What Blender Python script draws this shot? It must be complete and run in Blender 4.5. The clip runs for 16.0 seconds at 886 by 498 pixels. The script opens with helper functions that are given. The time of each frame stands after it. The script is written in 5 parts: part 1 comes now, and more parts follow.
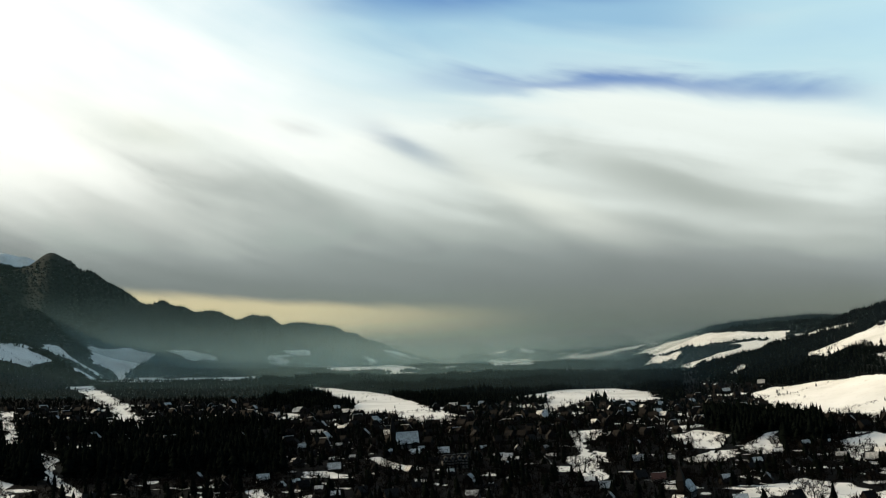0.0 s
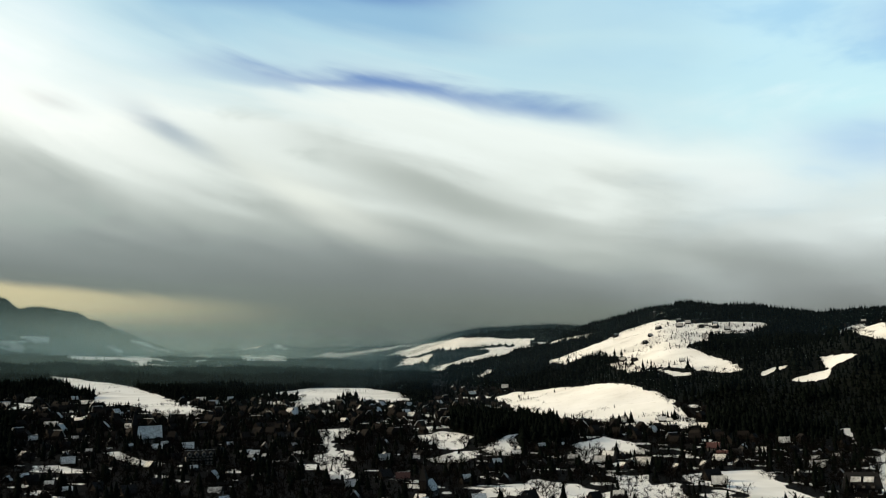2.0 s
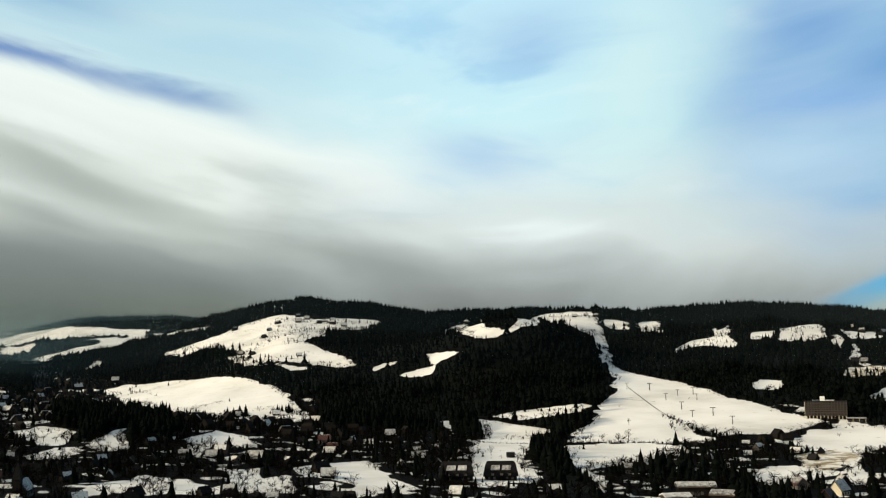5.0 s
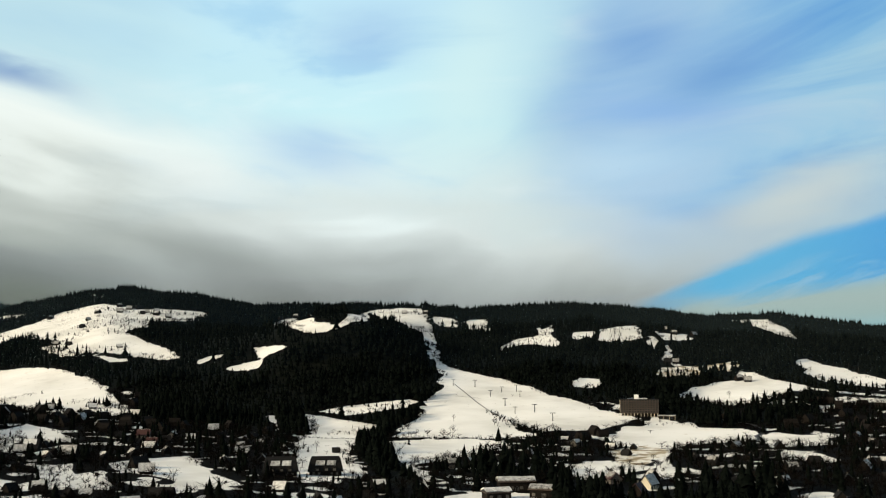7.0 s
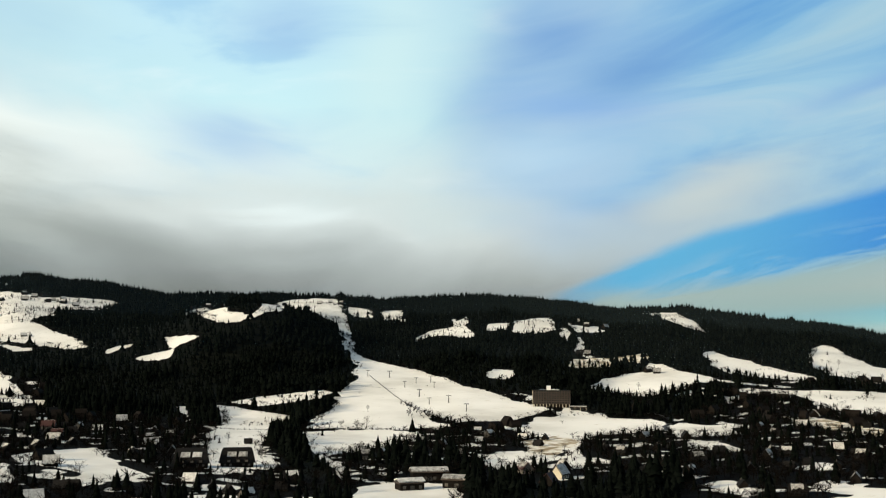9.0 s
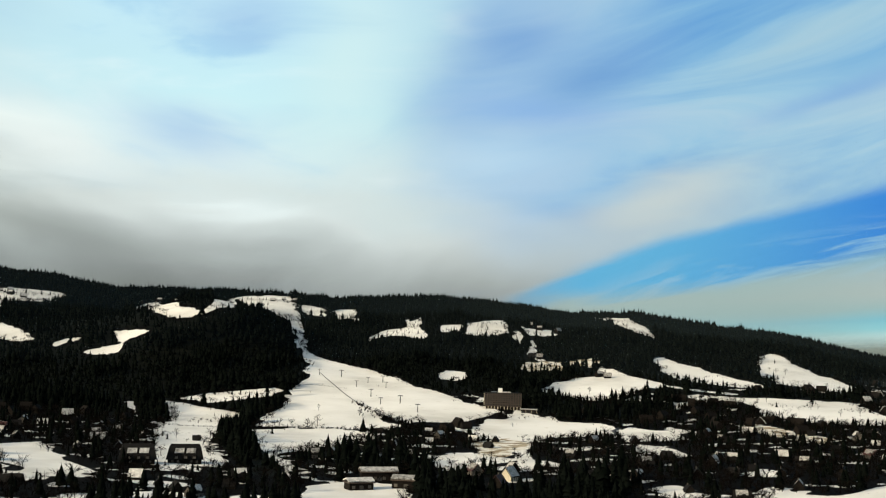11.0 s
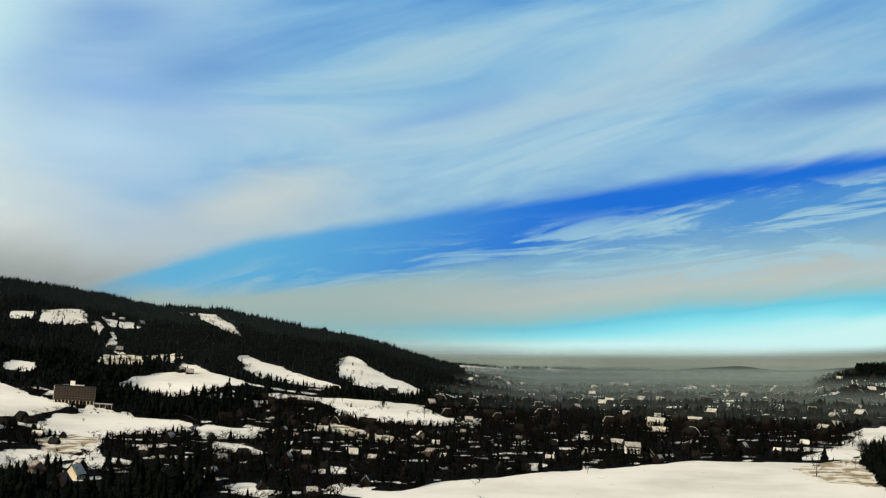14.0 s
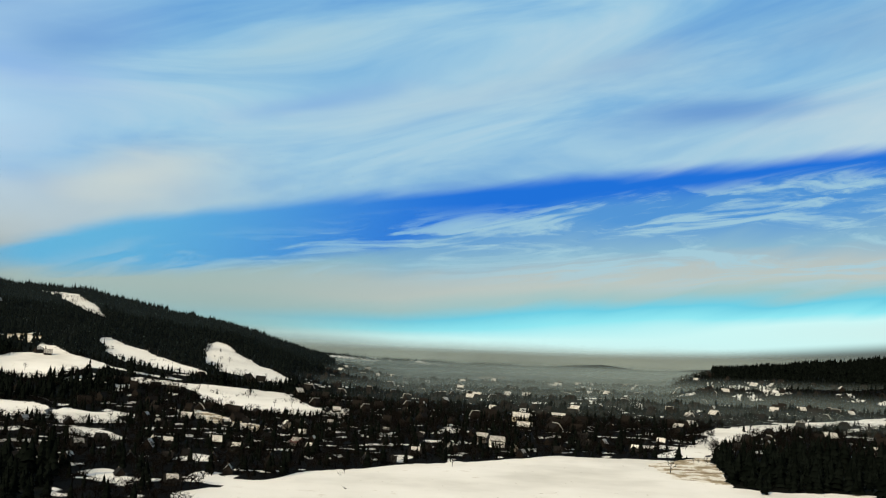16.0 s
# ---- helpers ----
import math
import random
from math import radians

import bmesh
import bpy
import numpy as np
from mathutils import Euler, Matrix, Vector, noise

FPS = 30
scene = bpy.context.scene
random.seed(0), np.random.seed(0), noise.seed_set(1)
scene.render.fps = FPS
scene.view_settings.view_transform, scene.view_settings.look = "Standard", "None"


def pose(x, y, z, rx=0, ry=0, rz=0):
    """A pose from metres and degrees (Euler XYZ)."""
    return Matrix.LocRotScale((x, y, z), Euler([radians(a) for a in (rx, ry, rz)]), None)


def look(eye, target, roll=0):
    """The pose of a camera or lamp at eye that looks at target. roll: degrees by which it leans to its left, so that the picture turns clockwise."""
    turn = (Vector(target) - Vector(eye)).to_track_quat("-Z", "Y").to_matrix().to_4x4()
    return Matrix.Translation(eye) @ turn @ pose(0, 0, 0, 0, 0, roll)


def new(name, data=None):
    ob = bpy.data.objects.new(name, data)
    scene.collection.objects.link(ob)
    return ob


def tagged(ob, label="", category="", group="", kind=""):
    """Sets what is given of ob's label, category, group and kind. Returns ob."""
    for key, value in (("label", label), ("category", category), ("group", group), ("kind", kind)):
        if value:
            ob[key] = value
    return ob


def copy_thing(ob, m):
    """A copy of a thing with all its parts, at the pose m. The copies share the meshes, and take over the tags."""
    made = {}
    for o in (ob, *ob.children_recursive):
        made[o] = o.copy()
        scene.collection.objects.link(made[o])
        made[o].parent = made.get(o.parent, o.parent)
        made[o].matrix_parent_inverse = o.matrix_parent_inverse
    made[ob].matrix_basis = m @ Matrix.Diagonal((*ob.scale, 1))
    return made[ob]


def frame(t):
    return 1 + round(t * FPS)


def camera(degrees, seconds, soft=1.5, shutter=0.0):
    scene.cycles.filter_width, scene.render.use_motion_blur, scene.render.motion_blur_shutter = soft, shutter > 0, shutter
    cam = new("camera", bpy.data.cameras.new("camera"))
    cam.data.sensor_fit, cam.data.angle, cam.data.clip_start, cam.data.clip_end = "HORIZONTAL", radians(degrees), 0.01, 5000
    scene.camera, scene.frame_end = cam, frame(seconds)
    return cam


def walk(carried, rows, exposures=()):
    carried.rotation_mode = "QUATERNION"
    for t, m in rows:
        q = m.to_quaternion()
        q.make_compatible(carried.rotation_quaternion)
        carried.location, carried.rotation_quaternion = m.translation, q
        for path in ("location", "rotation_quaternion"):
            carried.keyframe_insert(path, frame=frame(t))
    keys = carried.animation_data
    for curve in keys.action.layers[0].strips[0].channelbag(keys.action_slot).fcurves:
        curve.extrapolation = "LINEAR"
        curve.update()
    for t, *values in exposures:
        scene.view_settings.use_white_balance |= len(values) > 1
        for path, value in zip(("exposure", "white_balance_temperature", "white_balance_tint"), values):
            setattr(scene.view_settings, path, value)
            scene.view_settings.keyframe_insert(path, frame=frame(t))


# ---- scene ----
# camera: it hangs in the air over the town and turns from south-west to east
cam = camera(47.0, 16.0, soft=1.15)
TURN = [(0.0, 0.11, 8.05, 3.71), (0.5, -1.70, 7.86, 3.35), (1.0, -5.63, 7.64, 2.70), (1.5, -9.62, 7.46, 2.19),
        (2.0, -13.66, 7.29, 1.77), (2.5, -17.69, 7.12, 1.43), (3.0, -21.77, 6.96, 1.38), (3.5, -25.84, 6.80, 1.32),
        (4.0, -29.54, 6.67, 1.23), (4.2, -30.82, 6.63, 1.13), (6.3, -40.58, 6.14, 0.36), (6.5, -41.71, 6.14, 0.10),
        (7.0, -44.36, 6.08, 0.07), (7.5, -46.78, 6.03, -0.11), (8.0, -48.24, 5.94, -0.19), (8.5, -48.79, 5.86, -0.36),
        (8.7, -48.96, 5.70, -0.24), (10.8, -51.04, 5.67, -1.48), (11.0, -51.75, 5.66, -1.48), (11.5, -54.02, 5.65, -1.67),
        (12.0, -57.04, 5.71, -1.83), (12.5, -60.77, 5.81, -2.13), (13.0, -65.25, 6.09, -2.75), (13.5, -69.94, 6.34, -3.31),
        (14.0, -74.71, 6.60, -3.85), (14.5, -79.12, 6.90, -4.51), (15.0, -81.50, 7.01, -5.07), (15.5, -81.92, 6.91, -5.51),
        (16.0, -81.98, 6.73, -5.72)]
walk(cam, [(t, pose(0, 0, 65, 90 + tilt, lean, turn)) for t, turn, tilt, lean in TURN],
     [(0.0, 0.0), (8.5, 0.0), (11.5, -0.02), (13.5, -0.06), (14.5, -0.04), (16.0, 0.0)])

# the valley is a shallow bowl: degrees by which the land climbs away from the middle, by bearing
LIFT = [(-24, 2.68), (-16, 2.32), (-8, 1.96), (0, 1.60), (8, 1.24), (16, 0.88), (24, 0.54), (32, 0.18), (40, -0.13), (48, -0.21), (56, -0.06), (64, 0.21),
        (72, 0.59), (80, 1.04), (88, 1.52), (96, 2.00), (104, 2.47), (112, 2.95)]

# ---- light ----
SUN_BEARING, SUN_HEIGHT = -68.0, 20.0
sun = new("sun", bpy.data.lights.new("sun", "SUN"))
sun.data.energy, sun.data.angle, sun.data.color = 5.6, radians(2.0), (1.0, 0.84, 0.59)
sun.matrix_world = look((0, 0, 300), (-300 * math.sin(radians(SUN_BEARING)), -300 * math.cos(radians(SUN_BEARING)), 300 - 300 * math.tan(radians(SUN_HEIGHT))))


def srgb(r, g, b):
    return tuple((v / 255 / 12.92 if v < 10 else ((v / 255 + 0.055) / 1.055) ** 2.4) for v in (r, g, b)) + (1.0,)


class Graph:
    """Short hand for joining shader nodes."""

    def __init__(self, tree):
        self.tree = tree
        tree.nodes.clear()

    def add(self, kind, op=""):
        node = self.tree.nodes.new(kind)
        if op:
            node.operation = op
        return node

    def put(self, value, socket):
        if isinstance(value, bpy.types.NodeSocket):
            self.tree.links.new(value, socket)
        else:
            socket.default_value = value

    def math(self, op, a, b=0.0, c=0.0, clamp=False):
        node = self.add("ShaderNodeMath", op)
        node.use_clamp = clamp
        for value, socket in zip((a, b, c), node.inputs):
            self.put(value, socket)
        return node.outputs[0]

    def step(self, v, a, b, out0=0.0, out1=1.0):
        node = self.add("ShaderNodeMapRange")
        node.interpolation_type, node.clamp = "SMOOTHSTEP", True
        for value, socket in zip((v, a, b, out0, out1), node.inputs):
            self.put(value, socket)
        return node.outputs[0]

    def mix(self, fac, a, b, blend="MIX"):
        node = self.add("ShaderNodeMix")
        node.data_type, node.blend_type = "RGBA", blend
        self.put(fac, node.inputs[0]), self.put(a, node.inputs[6]), self.put(b, node.inputs[7])
        return node.outputs[2]

    def ramp(self, v, stops):
        node = self.add("ShaderNodeValToRGB")
        e = node.color_ramp.elements
        while len(e) < len(stops):
            e.new(0.5)
        for item, (at, colour) in zip(e, stops):
            item.position, item.color = at, colour
        self.put(v, node.inputs[0])
        return node.outputs[0]

    def noise(self, vector, scale, detail=4.0, rough=0.55, warp=0.0):
        node = self.add("ShaderNodeTexNoise")
        self.put(vector, node.inputs["Vector"])
        node.inputs["Scale"].default_value, node.inputs["Detail"].default_value = scale, detail
        node.inputs["Roughness"].default_value, node.inputs["Distortion"].default_value = rough, warp
        return node.outputs["Fac"]

    def curve(self, v, points):
        """A broken line through (value, result) points."""
        low, high = points[0][0], points[-1][0]
        least, most = min(q for _, q in points) - 0.01, max(q for _, q in points) + 0.01
        grey = self.ramp(self.math("DIVIDE", self.math("SUBTRACT", v, low), high - low, clamp=True),
                         [((at_ - low) / (high - low), ((q - least) / (most - least),) * 3 + (1.0,)) for at_, q in points])
        return self.math("ADD", self.math("MULTIPLY", grey, most - least), least)

    def vector(self, x, y, z=0.0):
        node = self.add("ShaderNodeCombineXYZ")
        self.put(x, node.inputs[0]), self.put(y, node.inputs[1]), self.put(z, node.inputs[2])
        return node.outputs[0]


world = bpy.data.worlds.new("winter_sky")
scene.world = world
world.use_nodes = True
g = Graph(world.node_tree)
at = g.add("ShaderNodeTexCoord").outputs["Generated"]
xyz = g.add("ShaderNodeSeparateXYZ")
g.put(at, xyz.inputs[0])
bearing = g.math("MULTIPLY", g.math("ARCTAN2", xyz.outputs[0], xyz.outputs[1]), 57.2958)
# the cloud layers follow the rim of the bowl
rim = g.curve(bearing, LIFT)
rise = g.math("SUBTRACT", g.math("MULTIPLY", g.math("ARCSINE", xyz.outputs[2]), 57.2958), rim)
# long streaks of high cloud: noise drawn out along the bearing and sagging towards the north
off = g.math("SUBTRACT", bearing, 45.0)
slant = g.math("SUBTRACT", rise, g.math("MULTIPLY", g.math("MULTIPLY", off, off), 0.0030))
streak = g.noise(g.vector(g.math("MULTIPLY", bearing, 0.035), g.math("MULTIPLY", slant, 0.17), 3.1), 1.0, 5.0, 0.47, 0.7)
fine = g.noise(g.vector(g.math("MULTIPLY", bearing, 0.11), g.math("MULTIPLY", slant, 0.55), 7.7), 1.0, 5.0, 0.47, 0.6)
puff = g.noise(g.vector(g.math("MULTIPLY", bearing, 0.07), g.math("MULTIPLY", rise, 0.13), 1.2), 1.0, 5.0, 0.5, 0.3)
wobble = g.math("ADD", g.math("MULTIPLY", g.math("SUBTRACT", streak, 0.5), 13.0), g.math("MULTIPLY", g.math("SUBTRACT", fine, 0.5), 3.0))
# west and north: a veil of stratus, white above and grey below
level = g.math("ADD", g.math("ADD", rise, g.step(rise, 2.0, 8.0, 0.0, 1.3)), g.math("MULTIPLY", wobble, g.step(rise, 1.5, 8.0)))
level = g.math("ADD", level, g.math("MULTIPLY", g.step(bearing, 9.0, 28.0, 0.0, 2.4), g.step(rise, 2.5, 6.0)))
veil = g.ramp(g.math("DIVIDE", level, 25.0, clamp=True), [
    (0.00, srgb(108, 110, 103)), (0.05, srgb(118, 119, 110)), (0.12, srgb(126, 130, 123)), (0.20, srgb(134, 138, 136)), (0.30, srgb(156, 160, 158)),
    (0.40, srgb(196, 199, 194)), (0.49, srgb(240, 242, 237)), (0.58, srgb(252, 254, 250)), (0.68, srgb(224, 239, 243)), (0.80, srgb(200, 229, 241)), (1.0, srgb(178, 214, 239))])
blot = g.noise(g.vector(g.math("MULTIPLY", bearing, 0.11), g.math("MULTIPLY", rise, 0.24), 4.4), 1.0, 4.0, 0.5, 0.5)
veil = g.mix(g.math("MULTIPLY", g.step(blot, 0.54, 0.70), g.math("MULTIPLY", g.step(rise, 5.0, 8.0), g.math("MULTIPLY", g.step(bearing, 14.0, 2.0), g.step(rise, 15.0, 12.5, 0.0, 0.7)))), veil, srgb(176, 184, 178))
# the yellow gap over the western mountains
gap_top = g.math("ADD", g.math("SUBTRACT", 3.25, g.math("MULTIPLY", bearing, 0.055)), g.math("MULTIPLY", g.math("SUBTRACT", fine, 0.5), 0.8))
gap_under = g.math("SUBTRACT", rise, gap_top)
gap = g.math("MULTIPLY", g.math("MULTIPLY", g.step(bearing, 7.0, -9.0), g.step(bearing, -24.0, -18.0)), g.math("MULTIPLY", g.step(gap_under, 0.25, -0.5), g.step(rise, 0.9, 2.6)))
veil = g.mix(g.math("MULTIPLY", gap, 0.85), veil, srgb(240, 219, 174))
# a blue rift in the veil
rift_line = g.curve(bearing, [(-6, 16.3), (5, 15.8), (13.5, 15.2), (21, 14.1), (26, 13.2)])
rift = g.math("ABSOLUTE", g.math("SUBTRACT", g.math("ADD", rise, g.math("MULTIPLY", g.math("SUBTRACT", fine, 0.5), 2.4)), rift_line))
rift = g.math("MULTIPLY", g.step(rift, 1.1, 0.0), g.math("MULTIPLY", g.step(bearing, -5.0, 7.0), g.step(bearing, 26.0, 20.0)))
pale_gap = g.math("MULTIPLY", g.step(g.math("ADD", rise, g.math("MULTIPLY", wobble, 0.25)), 15.4, 17.2), g.math("MULTIPLY", g.step(bearing, -8.0, 0.0), g.step(bearing, 22.0, 12.0)))
veil = g.mix(g.math("MULTIPLY", pale_gap, g.step(streak, 0.62, 0.36, 0.0, 0.8)), veil, srgb(142, 186, 222))
upper = g.math("MULTIPLY", g.step(g.math("ADD", rise, g.math("MULTIPLY", wobble, 0.35)), 18.6, 20.2), g.math("MULTIPLY", g.step(bearing, -10.0, -2.0), g.step(bearing, 19.0, 11.0)))
veil = g.mix(g.math("MULTIPLY", g.math("MAXIMUM", rift, upper), g.step(fine, 0.30, 0.70, 0.9, 0.4)), veil, srgb(74, 120, 192))
# the sun behind the cloud
glow = g.add("ShaderNodeVectorMath", "DOT_PRODUCT")
sb, sh = radians(SUN_BEARING), radians(SUN_HEIGHT)
g.put(at, glow.inputs[0])
glow.inputs[1].default_value = (math.sin(sb) * math.cos(sh), math.cos(sb) * math.cos(sh), math.sin(sh))
shine = g.math("POWER", g.math("MAXIMUM", glow.outputs["Value"], 0.0), 24.0)
near_sun = g.math("ADD", glow.outputs["Value"], g.math("ADD", g.math("MULTIPLY", g.math("SUBTRACT", streak, 0.5), 0.55), g.math("MULTIPLY", g.math("SUBTRACT", puff, 0.5), 0.25)))
shine = g.math("MAXIMUM", shine, g.math("MULTIPLY", g.step(near_sun, 0.42, 0.92), g.step(rise, 4.0, 15.0)))
# east: paler cloud, a clear blue band that climbs to the right, wisps and a bright strip over the haze
ripple = g.math("MULTIPLY", g.math("SUBTRACT", fine, 0.5), 1.6)
WEDGE_TOP = [(54, 2.2), (57, 3.6), (64, 6.0), (70, 7.0), (77.5, 8.3), (85, 9.1), (94, 10.1), (106, 10.8), (120, 11.2)]
WEDGE_LOW = [(54, 2.2), (58, 3.1), (67, 3.6), (72, 4.3), (78, 5.5), (82.3, 7.1), (88, 8.2), (97, 9.4), (106, 10.1), (120, 10.6)]
over = g.math("ADD", g.math("SUBTRACT", rise, g.curve(bearing, WEDGE_TOP)), g.math("MULTIPLY", ripple, 0.7))
under = g.math("ADD", g.math("SUBTRACT", rise, g.curve(bearing, WEDGE_LOW)), ripple)
tall = g.math("ADD", g.math("ADD", rise, 0.25), g.math("MULTIPLY", g.math("SUBTRACT", fine, 0.5), g.step(rise, 1.0, 4.0, 0.0, 1.6)))
tall = g.math("SUBTRACT", tall, g.math("MULTIPLY", g.curve(bearing, [(60, -0.5), (79, -0.4), (88, 0.6), (97, 1.1), (106, 1.7), (120, 2.4)]), g.step(rise, 0.2, 2.0)))
low_east = g.ramp(g.math("DIVIDE", tall, 12.0, clamp=True), [
    (0.00, srgb(150, 166, 164)), (0.025, srgb(216, 242, 240)), (0.07, srgb(212, 250, 250)), (0.11, srgb(150, 234, 246)), (0.16, srgb(112, 208, 232)),
    (0.22, srgb(168, 198, 200)), (0.28, srgb(194, 200, 196)), (0.35, srgb(188, 196, 196)), (0.43, srgb(142, 184, 210)), (0.58, srgb(84, 150, 216)), (1.0, srgb(60, 130, 216))])
low_east = g.mix(g.math("MULTIPLY", g.step(bearing, 84.0, 66.0), 0.75), low_east, g.ramp(g.math("DIVIDE", rise, 8.0, clamp=True), [(0.0, srgb(122, 130, 126)), (0.15, srgb(172, 186, 182)), (0.4, srgb(168, 192, 190)), (0.7, srgb(140, 190, 205)), (1.0, srgb(110, 170, 215))]))
wisp = g.noise(g.vector(g.math("MULTIPLY", bearing, 0.10), g.math("MULTIPLY", over, 0.75), 5.0), 1.0, 6.0, 0.62, 1.6)
low_east = g.mix(g.math("MULTIPLY", g.step(wisp, 0.44, 0.62), g.math("MULTIPLY", g.step(rise, 3.0, 5.0), 0.8)), low_east, srgb(172, 208, 224))
slope = g.math("ADD", rise, g.math("MULTIPLY", bearing, -0.17))
brush = g.noise(g.vector(g.math("MULTIPLY", bearing, 0.05), g.math("MULTIPLY", slope, 0.24), 9.0), 1.0, 6.0, 0.55, 0.7)
high_east = g.ramp(brush, [(0.30, srgb(100, 160, 220)), (0.44, srgb(132, 184, 226)), (0.56, srgb(164, 204, 230)), (0.72, srgb(196, 217, 230))])
high_east = g.mix(g.math("MULTIPLY", g.step(bearing, 68.0, 55.0), 0.75), high_east, srgb(168, 199, 233))
high_east = g.mix(g.math("MULTIPLY", g.step(g.math("ADD", over, g.math("MULTIPLY", g.math("SUBTRACT", puff, 0.5), 5.0)), 4.6, 1.2), g.step(bearing, 74.0, 62.0, 0.12, 0.75)), high_east, srgb(202, 210, 212))
clear = g.mix(g.step(bearing, 60.0, 84.0), srgb(104, 186, 230), srgb(22, 112, 220))
clear = g.mix(g.math("MULTIPLY", g.step(wisp, 0.44, 0.62), g.math("MULTIPLY", g.step(over, -0.6, -2.2), 0.8)), clear, srgb(150, 196, 226))
east = g.mix(g.step(under, -0.6, 0.5), low_east, clear)
east = g.mix(g.step(over, -0.3, 0.7), east, high_east)
# blue shows between the clouds overhead in the north-east
turn = g.math("ADD", bearing, g.math("MULTIPLY", g.math("SUBTRACT", puff, 0.5), 18.0))
mid = g.ramp(g.math("DIVIDE", g.math("ADD", rise, g.math("MULTIPLY", g.math("SUBTRACT", puff, 0.5), 7.0)), 22.0, clamp=True), [
    (0.00, srgb(128, 129, 127)), (0.12, srgb(142, 144, 143)), (0.22, srgb(180, 183, 182)), (0.33, srgb(220, 224, 223)), (0.44, srgb(216, 228, 230)), (0.62, srgb(200, 230, 237)), (1.0, srgb(190, 222, 240))])
bank = g.noise(g.vector(g.math("MULTIPLY", bearing, 0.06), g.math("MULTIPLY", g.math("ADD", rise, g.math("MULTIPLY", bearing, -0.05)), 0.2), 2.4), 1.0, 5.0, 0.52, 0.7)
mid = g.mix(g.math("MULTIPLY", g.step(bank, 0.50, 0.72), g.step(rise, 3.5, 7.0, 0.0, 0.75)), mid, srgb(240, 246, 246))
mid = g.mix(g.math("MULTIPLY", g.step(bank, 0.46, 0.30), g.step(rise, 8.0, 13.0, 0.15, 0.6)), mid, srgb(150, 194, 228))
mid = g.mix(g.math("MULTIPLY", g.step(rise, 4.0, 8.0), g.step(bearing, 56.0, 38.0)), mid, g.mix(1.0, mid, (1.17, 1.17, 1.17, 1.0), "MULTIPLY"))
sky = g.mix(g.step(turn, 20.0, 40.0), veil, mid)
edge_of_veil = g.curve(rise, [(2, 58.0), (6, 53.0), (9, 48.6), (13, 49.0), (16, 50.3), (20, 52.6), (26, 55.0)])
past = g.math("ADD", g.math("SUBTRACT", bearing, edge_of_veil), g.math("MULTIPLY", g.math("SUBTRACT", puff, 0.5), 6.0))
east_mask = g.math("MAXIMUM", g.step(past, -1.5, g.step(rise, 8.0, 13.0, 9.0, 3.5)), g.math("MULTIPLY", g.step(bearing, 52.0, 60.0), g.step(over, 0.9, -0.2)))
sky = g.mix(east_mask, sky, east)


def cloud_streak(base, b, r, length, thick, slant_, tone, amount):
    """One long cloud, or a gap between two: where it lies, how long and deep it is, how it climbs, its tone."""
    u = g.math("SUBTRACT", bearing, b)
    v = g.math("SUBTRACT", g.math("ADD", rise, g.math("MULTIPLY", g.math("SUBTRACT", fine, 0.5), 1.6 + 0.5 * thick)), g.math("ADD", g.math("MULTIPLY", u, slant_), r))
    u, v = g.math("DIVIDE", u, length), g.math("DIVIDE", v, thick)
    far = g.math("ADD", g.math("MULTIPLY", u, u), g.math("MULTIPLY", v, v))
    return g.mix(g.math("MULTIPLY", g.math("EXPONENT", g.math("MULTIPLY", far, -1.0)), g.step(streak, 0.25, 0.6, 0.55 * amount, amount)), base, tone)


sky = cloud_streak(sky, 14.0, 9.6, 8.0, 1.3, -0.34, srgb(164, 168, 162), 0.75)
sky = cloud_streak(sky, 31.0, 5.6, 6.0, 0.9, -0.14, srgb(150, 153, 150), 0.6)
sky = cloud_streak(sky, 6.5, 8.8, 4.5, 0.9, -0.38, srgb(248, 247, 238), 0.85)
sky = cloud_streak(sky, 16.0, 12.6, 8.0, 1.0, -0.12, srgb(250, 252, 248), 0.7)
sky = cloud_streak(sky, 30.5, 9.5, 4.0, 1.0, -0.1, srgb(250, 253, 252), 0.85)
sky = cloud_streak(sky, 32.5, 7.1, 3.5, 0.5, -0.3, srgb(236, 240, 238), 0.7)
sky = cloud_streak(sky, -15.8, 12.4, 3.0, 1.0, -0.1, srgb(186, 196, 182), 0.75)
sky = cloud_streak(sky, -1.3, 12.1, 2.2, 0.6, -0.5, srgb(158, 172, 188), 0.8)
sky = cloud_streak(sky, -7.6, 13.1, 1.4, 0.4, -0.2, srgb(170, 182, 188), 0.7)
sky = cloud_streak(sky, 37.0, 11.4, 3.2, 1.2, -0.1, srgb(172, 204, 240), 0.7)
sky = cloud_streak(sky, 39.7, 18.2, 3.5, 1.8, 0.1, srgb(168, 200, 238), 0.7)
sky = cloud_streak(sky, 46.0, 16.0, 3.0, 5.0, 0.9, srgb(222, 246, 248), 0.7)
sky = cloud_streak(sky, 43.0, 8.6, 9.0, 0.9, -0.05, srgb(222, 228, 226), 0.6)
sky = cloud_streak(sky, 54.5, 11.0, 4.0, 1.4, 0.05, srgb(200, 226, 246), 0.75)
sky = cloud_streak(sky, 55.5, 17.4, 3.0, 1.2, 0.1, srgb(124, 168, 222), 0.75)
sky = cloud_streak(sky, 57.0, 13.6, 5.0, 1.0, -0.1, srgb(142, 182, 236), 0.6)
sky = cloud_streak(sky, 60.0, 15.3, 3.0, 1.3, 0.15, srgb(112, 160, 216), 0.6)
sky = cloud_streak(sky, 80.0, 13.6, 9.0, 1.1, 0.18, srgb(192, 212, 224), 0.75)
